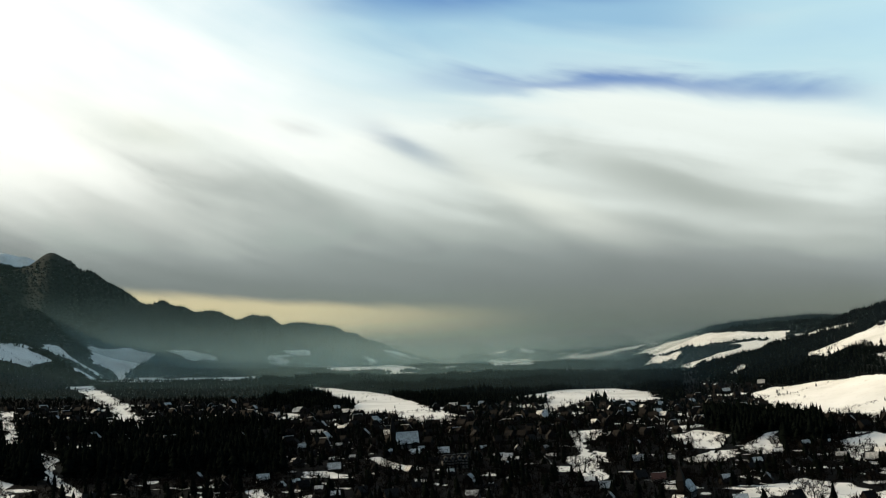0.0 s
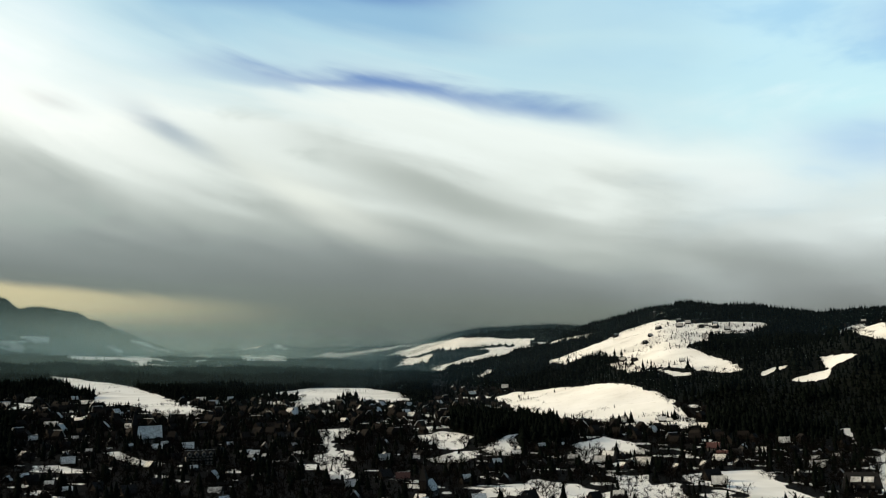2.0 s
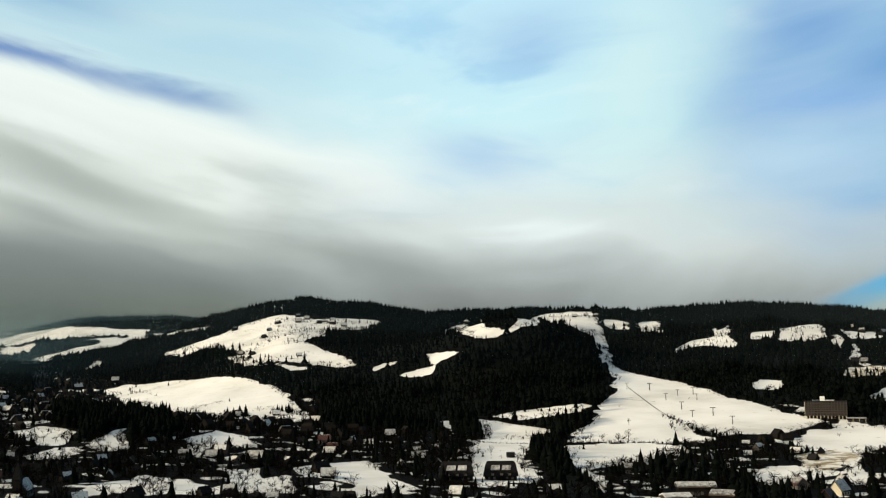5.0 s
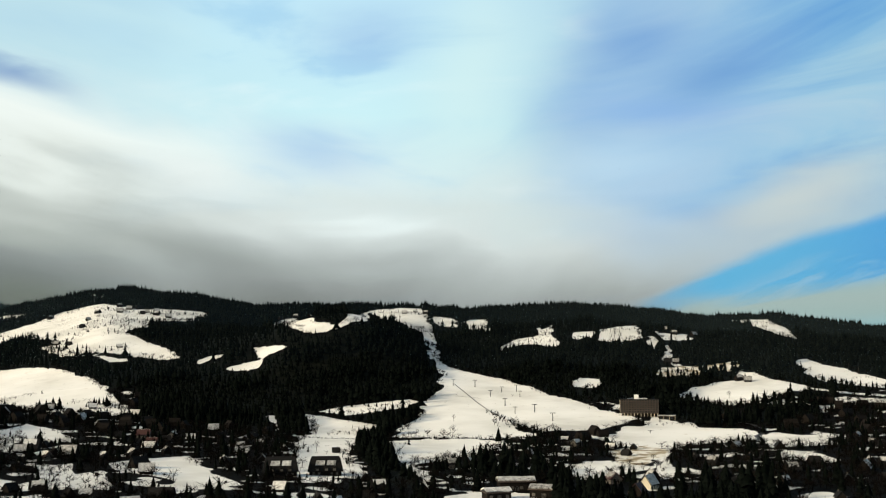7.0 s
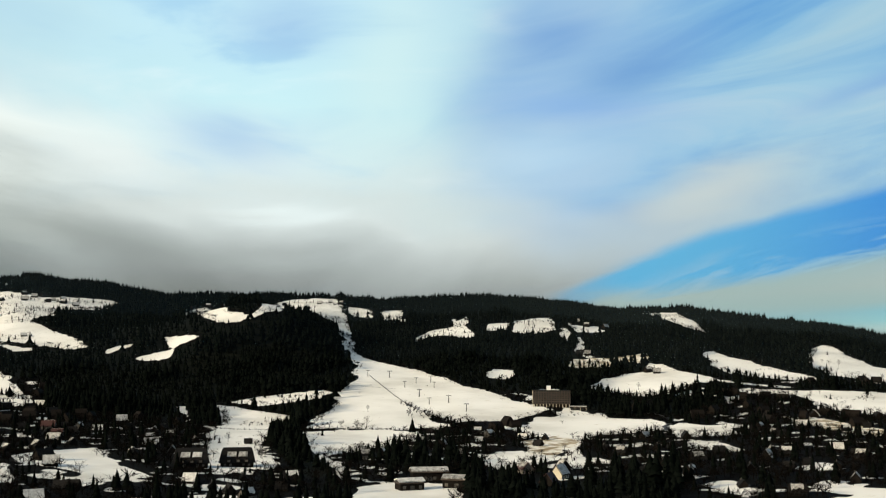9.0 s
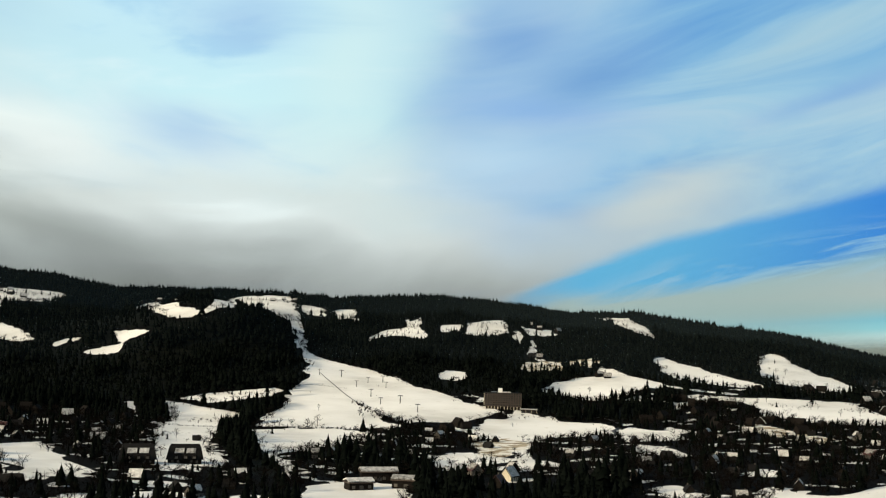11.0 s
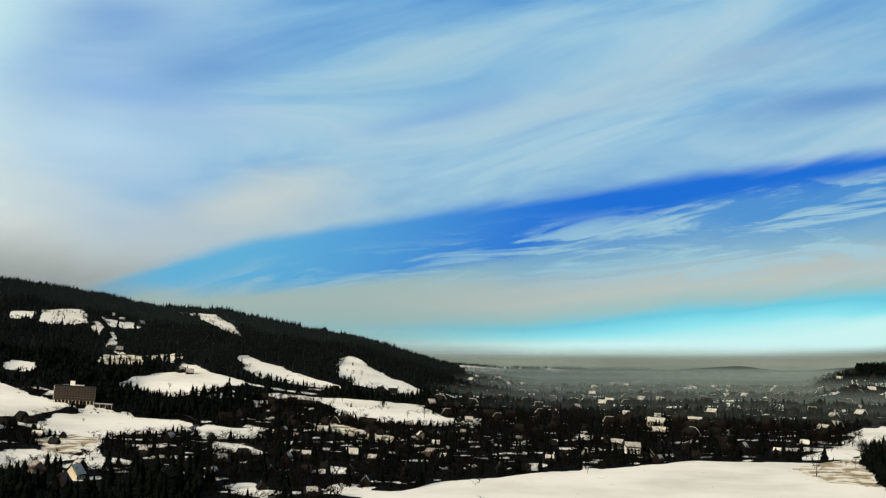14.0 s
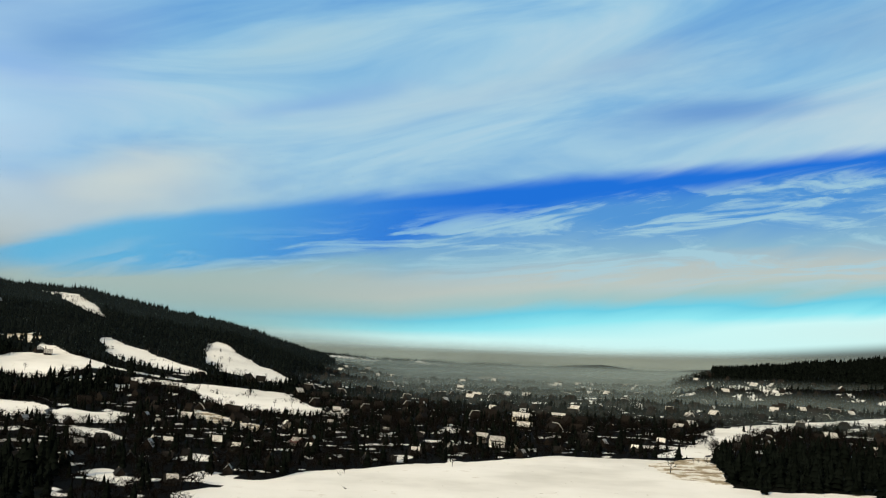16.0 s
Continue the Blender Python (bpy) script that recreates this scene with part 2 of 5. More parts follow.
sky = cloud_streak(sky, 72.0, 16.2, 5.0, 1.2, 0.25, srgb(176, 206, 222), 0.7)
sky = cloud_streak(sky, 73.3, 13.2, 4.5, 0.6, 0.24, srgb(134, 176, 226), 0.7)
sky = cloud_streak(sky, 90.0, 15.6, 6.0, 1.4, 0.05, srgb(178, 204, 222), 0.6)
sky = cloud_streak(sky, 96.0, 13.2, 5.5, 0.7, 0.06, srgb(96, 144, 210), 0.75)
sky = cloud_streak(sky, 103.0, 17.5, 5.0, 1.5, 0.05, srgb(116, 160, 210), 0.5)
sky = cloud_streak(sky, 63.5, 8.2, 4.5, 1.0, 0.25, srgb(214, 218, 216), 0.75)
nishita = g.add("ShaderNodeTexSky")
nishita.sky_type, nishita.sun_disc, nishita.sun_elevation, nishita.sun_rotation = "NISHITA", False, radians(SUN_HEIGHT), radians(SUN_BEARING)
clear_sky = g.mix(1.0, nishita.outputs[0], (0.05, 0.05, 0.05, 1.0), "MULTIPLY")
sky = g.mix(1.0, sky, (0.94, 1.0, 0.985, 1.0), "MULTIPLY")
sky = g.mix(g.step(rise, 21.0, 40.0, 0.04, 0.9), sky, clear_sky)
sky = g.mix(shine, sky, (1.25, 1.22, 1.12, 1.0))
haze = g.ramp(g.step(bearing, 40.0, 80.0), [(0.0, srgb(108, 110, 103)), (1.0, srgb(98, 107, 103))])
haze_top = g.curve(bearing, [(40, 0.6), (62, 0.35), (76, 0.05), (88, 0.05), (97, 0.55), (106, 1.3), (120, 2.0)])
sky = g.mix(g.step(g.math("SUBTRACT", rise, haze_top), 0.0, -0.8), sky, haze)
back = g.add("ShaderNodeBackground")
g.put(sky, back.inputs[0])
back.inputs[1].default_value = 1.0
g.put(back.outputs[0], g.add("ShaderNodeOutputWorld").inputs[0])

# ---- materials ----
def material(name, build):
    m = bpy.data.materials.new(name)
    m.use_nodes = True
    k = Graph(m.node_tree)
    shader = build(k)
    k.put(shader, k.add("ShaderNodeOutputMaterial").inputs[0])
    return m


def surface(k, colour, rough=0.8, bump=None, strength=0.3, distance=0.1, metal=0.0, spec=0.3):
    b = k.add("ShaderNodeBsdfPrincipled")
    k.put(colour, b.inputs["Base Color"])
    k.put(rough, b.inputs["Roughness"])
    b.inputs["Metallic"].default_value = metal
    b.inputs["Specular IOR Level"].default_value = spec
    if bump is not None:
        n = k.add("ShaderNodeBump")
        n.inputs["Strength"].default_value, n.inputs["Distance"].default_value = strength, distance
        k.put(bump, n.inputs["Height"])
        k.put(n.outputs[0], b.inputs["Normal"])
    return b.outputs[0]


def place(k):
    return k.add("ShaderNodeTexCoord").outputs["Object"]


def rgb(r, g_, b):
    return (r, g_, b, 1.0)


def plain(dark, light, scale, rough=0.8, strength=0.3, distance=0.05, metal=0.0, spec=0.3, fine=6.0):
    """A surface whose colour wanders between two tones, with a finer grain and relief on it."""
    def build(k):
        at = place(k)
        big, small = k.noise(at, scale, 4.0), k.noise(at, scale * fine, 5.0, 0.6)
        tone = k.math("ADD", k.math("MULTIPLY", big, 0.6), k.math("MULTIPLY", small, 0.4))
        tint = k.add("ShaderNodeObjectInfo").outputs["Random"]
        tone = k.math("ADD", tone, k.math("MULTIPLY", k.math("SUBTRACT", tint, 0.5), 0.25))
        return surface(k, k.ramp(tone, [(0.3, rgb(*dark)), (0.7, rgb(*light))]), rough, small, strength, distance, metal, spec)
    return build


def ground_surface(k):
    """Snow where the attribute says open ground; brown brush and forest floor, tree shade put into their tones, where
    it says wood or garden.
    """
    at = place(k)
    open_ground = k.add("ShaderNodeAttribute")
    open_ground.attribute_name = "snow"
    drift, mottle, grain = k.noise(at, 0.012, 4.0), k.noise(at, 0.09, 5.0, 0.6), k.noise(at, 0.7, 4.0, 0.6)
    snow = k.ramp(drift, [(0.3, rgb(0.58, 0.57, 0.53)), (0.5, rgb(0.77, 0.76, 0.72)), (0.7, rgb(0.86, 0.85, 0.815))])
    grass = k.math("MULTIPLY", k.step(mottle, 0.60, 0.74), k.step(drift, 0.47, 0.60))
    snow = k.mix(k.math("MULTIPLY", grass, 0.45), snow, rgb(0.34, 0.28, 0.18))
    tufts = k.math("MULTIPLY", k.step(k.noise(at, 0.42, 3.0, 0.5), 0.66, 0.72), k.step(mottle, 0.52, 0.62))
    snow = k.mix(k.math("MULTIPLY", tufts, 0.7), snow, rgb(0.16, 0.13, 0.08))
    # shade under the trees is painted into the floor as near-black tones
    shaded_floor = k.ramp(mottle, [(0.35, rgb(0.002, 0.002, 0.0019)), (0.6, rgb(0.004, 0.0038, 0.0032)), (0.8, rgb(0.008, 0.0075, 0.006))])
    shaded_needles = k.ramp(mottle, [(0.3, rgb(0.003, 0.004, 0.003)), (0.7, rgb(0.007, 0.008, 0.006))])
    shaded_floor = k.mix(k.step(open_ground.outputs["Fac"], -0.3, -0.7), shaded_floor, shaded_needles)
    dry = k.add("ShaderNodeAttribute")
    dry.attribute_name = "grass"
    snow_bits = k.ramp(mottle, [(0.36, rgb(0.22, 0.17, 0.11)), (0.47, rgb(0.38, 0.32, 0.22)), (0.53, rgb(0.72, 0.69, 0.62))])
    snow = k.mix(k.step(dry.outputs["Fac"], 0.3, 0.7), snow, snow_bits)
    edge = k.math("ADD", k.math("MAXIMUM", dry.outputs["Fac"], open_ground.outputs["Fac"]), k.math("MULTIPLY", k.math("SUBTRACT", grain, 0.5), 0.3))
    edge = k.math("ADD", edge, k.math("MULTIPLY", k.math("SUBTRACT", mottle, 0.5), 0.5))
    return surface(k, k.mix(k.step(edge, 0.40, 0.60), shaded_floor, snow), 0.85, grain, 0.5, 0.4, spec=0.02)


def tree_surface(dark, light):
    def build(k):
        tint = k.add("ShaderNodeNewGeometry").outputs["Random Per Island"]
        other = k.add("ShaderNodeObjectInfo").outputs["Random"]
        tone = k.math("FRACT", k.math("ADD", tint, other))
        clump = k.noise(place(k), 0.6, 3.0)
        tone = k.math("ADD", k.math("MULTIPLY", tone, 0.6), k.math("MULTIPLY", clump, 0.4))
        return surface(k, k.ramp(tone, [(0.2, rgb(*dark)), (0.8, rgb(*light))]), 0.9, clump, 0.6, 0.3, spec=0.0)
    return build


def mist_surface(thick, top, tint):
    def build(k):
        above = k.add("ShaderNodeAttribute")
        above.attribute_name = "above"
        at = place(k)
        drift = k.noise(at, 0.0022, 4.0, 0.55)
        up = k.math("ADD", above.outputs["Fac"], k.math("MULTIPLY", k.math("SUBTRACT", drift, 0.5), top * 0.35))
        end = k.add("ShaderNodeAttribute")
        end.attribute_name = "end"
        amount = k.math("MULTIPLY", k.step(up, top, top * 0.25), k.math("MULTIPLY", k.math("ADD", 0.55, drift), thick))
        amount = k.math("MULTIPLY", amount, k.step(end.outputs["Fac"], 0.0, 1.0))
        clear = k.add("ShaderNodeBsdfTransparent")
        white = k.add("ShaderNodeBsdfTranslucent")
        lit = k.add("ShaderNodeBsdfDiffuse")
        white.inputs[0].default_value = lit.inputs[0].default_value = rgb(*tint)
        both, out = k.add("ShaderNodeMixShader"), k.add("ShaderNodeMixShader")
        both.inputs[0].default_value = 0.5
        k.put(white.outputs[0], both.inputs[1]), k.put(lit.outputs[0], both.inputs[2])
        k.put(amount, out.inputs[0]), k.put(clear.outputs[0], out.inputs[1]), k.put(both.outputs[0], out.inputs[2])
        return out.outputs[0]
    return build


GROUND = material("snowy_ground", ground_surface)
# needle tones lowered to hold the shade inside the crowns
SPRUCE = material("shaded_spruce_needles", tree_surface((0.0014, 0.0021, 0.0017), (0.0038, 0.0052, 0.0042)))
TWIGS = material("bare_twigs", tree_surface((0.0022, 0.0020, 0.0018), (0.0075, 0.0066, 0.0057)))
BARK = material("bark", plain((0.02, 0.016, 0.012), (0.06, 0.05, 0.04), 1.5))
SNOW = material("settled_snow", plain((0.05, 0.05, 0.05), (0.66, 0.65, 0.62), 0.55, 0.7, 0.4, 0.1, spec=0.15, fine=4.0))

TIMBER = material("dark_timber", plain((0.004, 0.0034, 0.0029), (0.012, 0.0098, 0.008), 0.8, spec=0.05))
PLASTER = material("weathered_plaster", plain((0.03, 0.027, 0.023), (0.10, 0.09, 0.078), 0.5))
CREAM = material("cream_plaster", plain((0.34, 0.30, 0.22), (0.50, 0.45, 0.35), 0.5))
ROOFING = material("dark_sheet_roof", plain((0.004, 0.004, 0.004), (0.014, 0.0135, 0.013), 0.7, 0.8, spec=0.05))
RED_ROOF = material("red_sheet_roof", plain((0.020, 0.006, 0.005), (0.048, 0.014, 0.011), 0.7, 0.7))
GLASS = material("window_glass", plain((0.010, 0.012, 0.014), (0.03, 0.034, 0.038), 0.5, 0.12, 0.05, 0.01, spec=0.5))
WHITE = material("white_paint", plain((0.55, 0.55, 0.53), (0.72, 0.72, 0.70), 0.6, 0.5))
CONCRETE = material("brown_concrete", plain((0.030, 0.022, 0.017), (0.060, 0.045, 0.035), 0.3))
STEEL = material("grey_steel", plain((0.02, 0.02, 0.02), (0.05, 0.05, 0.05), 1.0, 0.55, metal=0.3))
ASPHALT = material("wet_asphalt", plain((0.02, 0.02, 0.02), (0.05, 0.048, 0.045), 0.2, 0.6))

# ---- the lie of the land ----

def smooth(a, b, v):
    s = np.clip((v - a) / (b - a), 0.0, 1.0)
    return s * s * (3 - 2 * s)


def ridge(th, r, rows, back=1500.0, blur=0.7):
    """Height of one range of hills: rows of (bearing, distance of the foot, distance of the crest, height of the crest)."""
    t, foot, crest, top = np.array(rows, float).T
    fine = np.arange(t[0] - 4, t[-1] + 4, 0.1)
    bell = np.exp(-(np.arange(-2.5, 2.51, 0.1) / blur) ** 2)
    bell /= bell.sum()
    f, c, z = (np.interp(th, fine, np.convolve(np.pad(np.interp(fine, t, v), 25, mode="edge"), bell, "valid")) for v in (foot, crest, top))
    s = np.clip((r - f) / (c - f), 0, 1)
    up = z * (0.45 * s + 0.55 * s * s * (3 - 2 * s))
    return np.where(r > c, z * (1 - 0.5 * smooth(0, back, r - c)), up)


def knoll(x, y, th, r, height, along, across):
    """A rounded hill whose long axis runs across the line of sight from the valley's middle."""
    a = math.radians(th)
    cx, cy = r * math.sin(a), r * math.cos(a)
    u = (x - cx) * math.cos(a) - (y - cy) * math.sin(a)
    v = (x - cx) * math.sin(a) + (y - cy) * math.cos(a)
    return height * np.exp(-(u / along) ** 2 - (v / across) ** 2)


NORTH_RIDGE = [(9, 1800, 2400, 8), (13, 1500, 2400, 30), (16, 1350, 2400, 62), (19, 1200, 2400, 100), (22, 1100, 2400, 148),
               (26, 1000, 2350, 191), (30, 950, 2350, 189), (34, 930, 2300, 170), (38, 900, 2300, 178), (42, 830, 2300, 180),
               (46, 800, 2250, 171), (50, 800, 2200, 176), (55, 820, 2150, 161), (59, 850, 2100, 133), (62.5, 870, 2050, 136),
               (66, 900, 2000, 105), (70, 930, 1950, 89), (73, 960, 1900, 56), (76, 1000, 1850, 20), (80, 1100, 1800, 0)]
FAR_HILLS = [(1, 3200, 4700, 100), (3, 3200, 4700, 105), (4.2, 3200, 4700, 138), (5.5, 3200, 4700, 110), (8.5, 3000, 4400, 112), (12, 2700, 4100, 130), (13.6, 2500, 3900, 156),
             (15.5, 2400, 3800, 184), (20, 2300, 3700, 202), (24, 2300, 3700, 178), (32, 2300, 3700, 90), (40, 2600, 3800, 0)]
WEST_RANGE = [(-60, 2600, 4600, 560), (-32, 2900, 4600, 440), (-24, 3000, 4600, 455), (-22.2, 3000, 4600, 500), (-20.7, 3000, 4600, 562), (-19.4, 3000, 4600, 510), (-18, 3000, 4600, 424),
              (-16.3, 3000, 4600, 344), (-15, 3000, 4600, 366), (-13, 3100, 4600, 296), (-10, 3100, 4600, 282), (-9, 3200, 4600, 262),
              (-7, 3300, 4600, 246), (-6, 3300, 4600, 222), (-4.6, 3400, 4600, 194), (-3.7, 3500, 4600, 172), (-2, 3500, 4600, 110), (1, 3500, 4600, 40)]
WEST_SPUR = [(-60, 1800, 3300, 420), (-30, 1900, 3300, 380), (-24, 2000, 3300, 320), (-21.5, 2100, 3300, 230), (-19.5, 2200, 3300, 140), (-18, 2300, 3300, 60), (-16.5, 2300, 3300, 0)]
HIGH_PEAKS = [(-40, 4640, 4900, 600), (-25.5, 4640, 4900, 560), (-24, 4640, 4900, 585), (-23, 4640, 4900, 580), (-22, 4640, 4900, 590), (-20, 4640, 4900, 380), (-18, 4640, 4900, 0)]
EAST_HILLS = [(72, 2600, 3600, 0), (74.5, 2900, 3700, 28), (78, 2900, 3700, 12), (81, 2900, 3700, 8), (83, 2600, 3600, 0), (87, 3200, 4300, 0), (89.5, 3200, 4300, 14),
              (90.9, 3200, 4300, 22), (92.5, 3200, 4300, 2), (94.2, 1500, 2100, 0), (95.5, 1450, 2100, 22), (96.6, 1400, 2100, 34), (98.2, 1400, 2100, 38), (101, 1350, 2100, 48), (104, 1350, 2100, 56),
              (106, 1300, 2100, 70), (112, 1300, 2200, 95), (130, 1300, 2700, 190), (170, 1200, 2700, 260)]


def lie(x, y):
    """Height of the hills over the sloping floor of the valley."""
    th, r = np.degrees(np.arctan2(x, y)), np.hypot(x, y)
    floor = np.interp(th, [-40, 5, 40, 75], [78, 78, 20, 0]) * smooth(1000, 4600, r)
    z = floor
    for rows, blur in ((FAR_HILLS, 0.7), (WEST_RANGE, 0.35), (HIGH_PEAKS, 0.3), (WEST_SPUR, 0.7), (NORTH_RIDGE, 0.9), (EAST_HILLS, 0.6)):
        h = ridge(th, r, rows, blur=blur)
        inside = smooth(rows[0][0] - 0.01, rows[0][0], th) * (1 - smooth(rows[-1][0], rows[-1][0] + 0.01, th))
        z = np.maximum(z, h * inside)
    south = 240 * smooth(300, 2600, r) * (smooth(125, 165, th) + 1 - smooth(-100, -50, th))
    z = np.maximum(z, south)
    z = z + knoll(x, y, 39.6, 1430, 46, 95, 190) + knoll(x, y, 35.5, 1420, 30, 120, 200) + knoll(x, y, 27.5, 1500, 10, 160, 220)
    z = z + knoll(x, y, 22, 950, 5, 130, 120) - knoll(x, y, 44.2, 1750, 10, 40, 200)
    rough = 3.0 * np.sin(x / 83 + 1.3 * np.sin(y / 140)) * np.sin(y / 97 + np.sin(x / 170)) + 1.2 * np.sin(x / 31 + y / 47) * np.sin(y / 29 - x / 53)
    gully = 11 * np.sin(th * 1.7 + 1.6 * np.sin(th * 0.6) + np.sin(r / 260)) + 6 * np.sin(th * 4.1 + 1.1 + 1.5 * np.sin(th * 1.3) + 1.2 * np.sin(r / 170))
    return z + rough * smooth(8, 60, z) + gully * smooth(110, 220, z) * smooth(2900, 3600, r) * smooth(5, 0, th)


def bowl(x, y):
    """How far the valley's floor has climbed at a place of the plan."""
    b, v = np.array(LIFT, float).T
    return np.hypot(x, y) * np.tan(np.radians(np.interp(np.degrees(np.arctan2(x, y)), b, v)))


def height(x, y):
    """Height of the ground at a place of the plan; 0 is the ground below the camera."""
    return lie(x, y) + bowl(x, y)


LATTICE = np.random.RandomState(5).rand(128, 128)


def value_noise(x, y, size, octaves=3):
    total, weight, amp = 0.0, 0.0, 1.0
    for _ in range(octaves):
        u, v = x / size + 31.7 * octaves, y / size + 11.3
        i, j = np.floor(u).astype(int), np.floor(v).astype(int)
        a, b = u - i, v - j
        a, b = a * a * (3 - 2 * a), b * b * (3 - 2 * b)
        c = lambda p, q: LATTICE[(i + p) % 128, (j + q) % 128]
        total = total + amp * ((c(0, 0) * (1 - a) + c(1, 0) * a) * (1 - b) + (c(0, 1) * (1 - a) + c(1, 1) * a) * b)
        weight, amp, size = weight + amp, amp * 0.5, size * 0.5
    return total / weight


# open snow fields and the belts of wood that part them, as outlines on the plan (metres east and north of the camera)
FIELDS = {}
FIELDS["pasture_a"] = [(-1024, 2353), (-1000, 2455), (-929, 2486), (-928, 2313), (-980, 2255)]
FIELDS["pasture_b"] = [(-1148, 3330), (-1046, 3464), (-950, 3428), (-970, 3215), (-784, 2509), (-974, 3008), (-965, 2813)]
FIELDS["pasture_c"] = [(-831, 2263), (-798, 2329), (-551, 1749), (-389, 1319), (-324, 1088), (-472, 1463), (-680, 1940)]
FIELDS["clearing_a"] = [(-625, 1445), (-624, 1484), (-367, 879), (-363, 848)]
FIELDS["far_meadow_a"] = [(-466, 3730), (-286, 3538), (-170, 3567), (-29, 3212), (-142, 2976), (-313, 3044)]
FIELDS["far_pasture_c"] = [(713, 3485), (746, 3230), (723, 3127), (686, 3351)]
FIELDS["far_pasture_d"] = [(529, 1920), (593, 2028), (549, 1859), (524, 1860)]
FIELDS["garden_e"] = [(115, 961), (151, 990), (129, 855), (114, 831), (99, 713), (103, 690), (93, 715)]
FIELDS["garden_f"] = [(168, 524), (184, 555), (196, 533), (183, 483), (162, 472)]
FIELDS["garden_g"] = [(231, 537), (255, 561), (239, 511), (269, 529), (227, 452), (207, 467)]
FIELDS["spur_clearing_a"] = [(750, 1113), (777, 1075), (772, 1062), (732, 1061)]
FIELDS["spur_clearing_b"] = [(681, 1071), (732, 1061), (703, 1031), (678, 1054)]
FIELDS["spur_clearing_c"] = [(671, 1135), (719, 1132), (706, 1117), (666, 1112)]
FIELDS["ridge_gap_a"] = [(1383, 1452), (1407, 1391), (1300, 1283), (1298, 1341)]
FIELDS["ridge_gap_b"] = [(1347, 1317), (1410, 1363), (1433, 1338), (1266, 1184), (1248, 1213)]
FIELDS["slope_gap"] = [(1252, 628), (1264, 615), (1189, 579), (1197, 595)]
FIELDS["hut_meadow"] = [(965, 245), (1028, 244), (924, 214), (868, 211)]
FIELDS["car_park"] = [(733, 529), (777, 516), (799, 488), (784, 434), (733, 396), (681, 416), (639, 425), (640, 467)]
FIELDS["field_road"] = [(794, 423), (785, 372), (715, 330), (673, 359)]
FIELDS["village_gap"] = [(500, 411), (543, 405), (523, 360), (462, 342), (446, 361)]
FIELDS["village_gap_b"] = [(526, 363), (631, 420), (668, 429), (566, 375), (477, 323)]
FIELDS["valley_field"] = [(271, 121), (449, 158), (511, 133), (566, 102), (611, 56), (658, 10), (666, -43), (661, -71), (617, -79), (547, -78), (530, -103),
    (535, -149), (354, -99)]
FIELDS["valley_strip"] = [(678, -49), (818, -87), (944, -101), (1061, -168), (1286, -359), (1157, -318), (1025, -199), (925, -147), (800, -102), (691, -78)]
FIELDS["east_meadow"] = [(959, -230), (1240, -329), (1272, -355), (1138, -317)]
FIELDS["near_field_a"] = [(189, 366), (214, 380), (238, 384), (234, 368), (212, 355), (184, 345)]
FIELDS["near_field_b"] = [(218, 231), (352, 359), (391, 355), (387, 322), (243, 193)]
FIELDS["near_field_c"] = [(-108, 552), (-98, 563), (-55, 340), (-67, 341)]
FIELDS["near_field_d"] = [(-276, 640), (-246, 592), (-141, 347), (-150, 348)]
FIELDS["near_field_e"] = [(415, 171), (435, 160), (449, 130), (513, 118), (535, 100), (312, 58), (284, 117)]
FIELDS["street_gap_a"] = [(75, 618), (92, 644), (86, 582), (70, 555)]
FIELDS["street_gap_b"] = [(109, 756), (115, 732), (103, 663), (97, 693)]
FIELDS["belt_stream"] = [(695, 756), (703, 744), (561, 646), (522, 597), (405, 440), (369, 393), (354, 406), (394, 460), (458, 555), (510, 616), (578, 685), (620, 714)]
FIELDS["belt_hedge"] = [(425, 452), (466, 423), (468, 389), (457, 356), (446, 356), (414, 375), (420, 415), (432, 452)]
FIELDS["belt_left"] = [(611, 874), (639, 875), (600, 800), (532, 705), (510, 714)]
FIELDS["belt_clump"] = [(879, 494), (929, 483), (962, 461), (899, 427), (816, 435), (813, 461)]
FIELDS["belt_row"] = [(823, 518), (838, 494), (846, 480), (797, 452), (780, 482)]
FIELDS["belt_plateau"] = [(280, 880), (321, 927), (311, 824), (284, 778), (267, 808)]
FIELDS["belt_terrace"] = [(939, 647), (927, 567), (880, 512), (815, 498), (798, 512), (819, 564)]
FIELDS["dry_verge"] = [(639, -38), (699, -82), (551, -78), (565, -52)]
FIELDS["dry_yard"] = [(607, 448), (652, 449), (622, 407), (535, 369), (524, 383)]
FIELDS["dry_bank"] = [(869, 359), (862, 323), (755, 236), (706, 230), (763, 286)]
FIELDS["far_meadow_c"] = [(172, 4058), (355, 4089), (303, 3392), (151, 3149)]
FIELDS["street_c"] = [(-59, 729), (-51, 741), (-36, 678), (-24, 665), (-24, 647), (-37, 652), (-50, 681)]
FIELDS["street_d"] = [(-315, 785), (-314, 810), (-245, 660), (-190, 548), (-184, 523), (-227, 601)]
FIELDS["street_e"] = [(810, 488), (795, 448), (772, 410), (716, 361), (721, 387), (784, 462)]
FIELDS["street_f"] = [(665, 345), (649, 310), (607, 274), (593, 283), (611, 314)]
FIELDS["street_g"] = [(746, 465), (797, 451), (755, 387), (715, 405), (695, 428)]
FIELDS["street_h"] = [(81, 714), (99, 733), (100, 681), (79, 606), (74, 634)]
FIELDS["belt_upper_row"] = [(1062, 520), (1063, 481), (1063, 440), (1123, 415), (1153, 362), (1165, 334), (1114, 319), (1101, 345), (1069, 394), (1051, 434),
    (1043, 472), (990, 484)]
FIELDS["belt_hill_row"] = [(619, 1434), (614, 1321), (636, 1259), (659, 1203), (626, 1237), (608, 1307)]
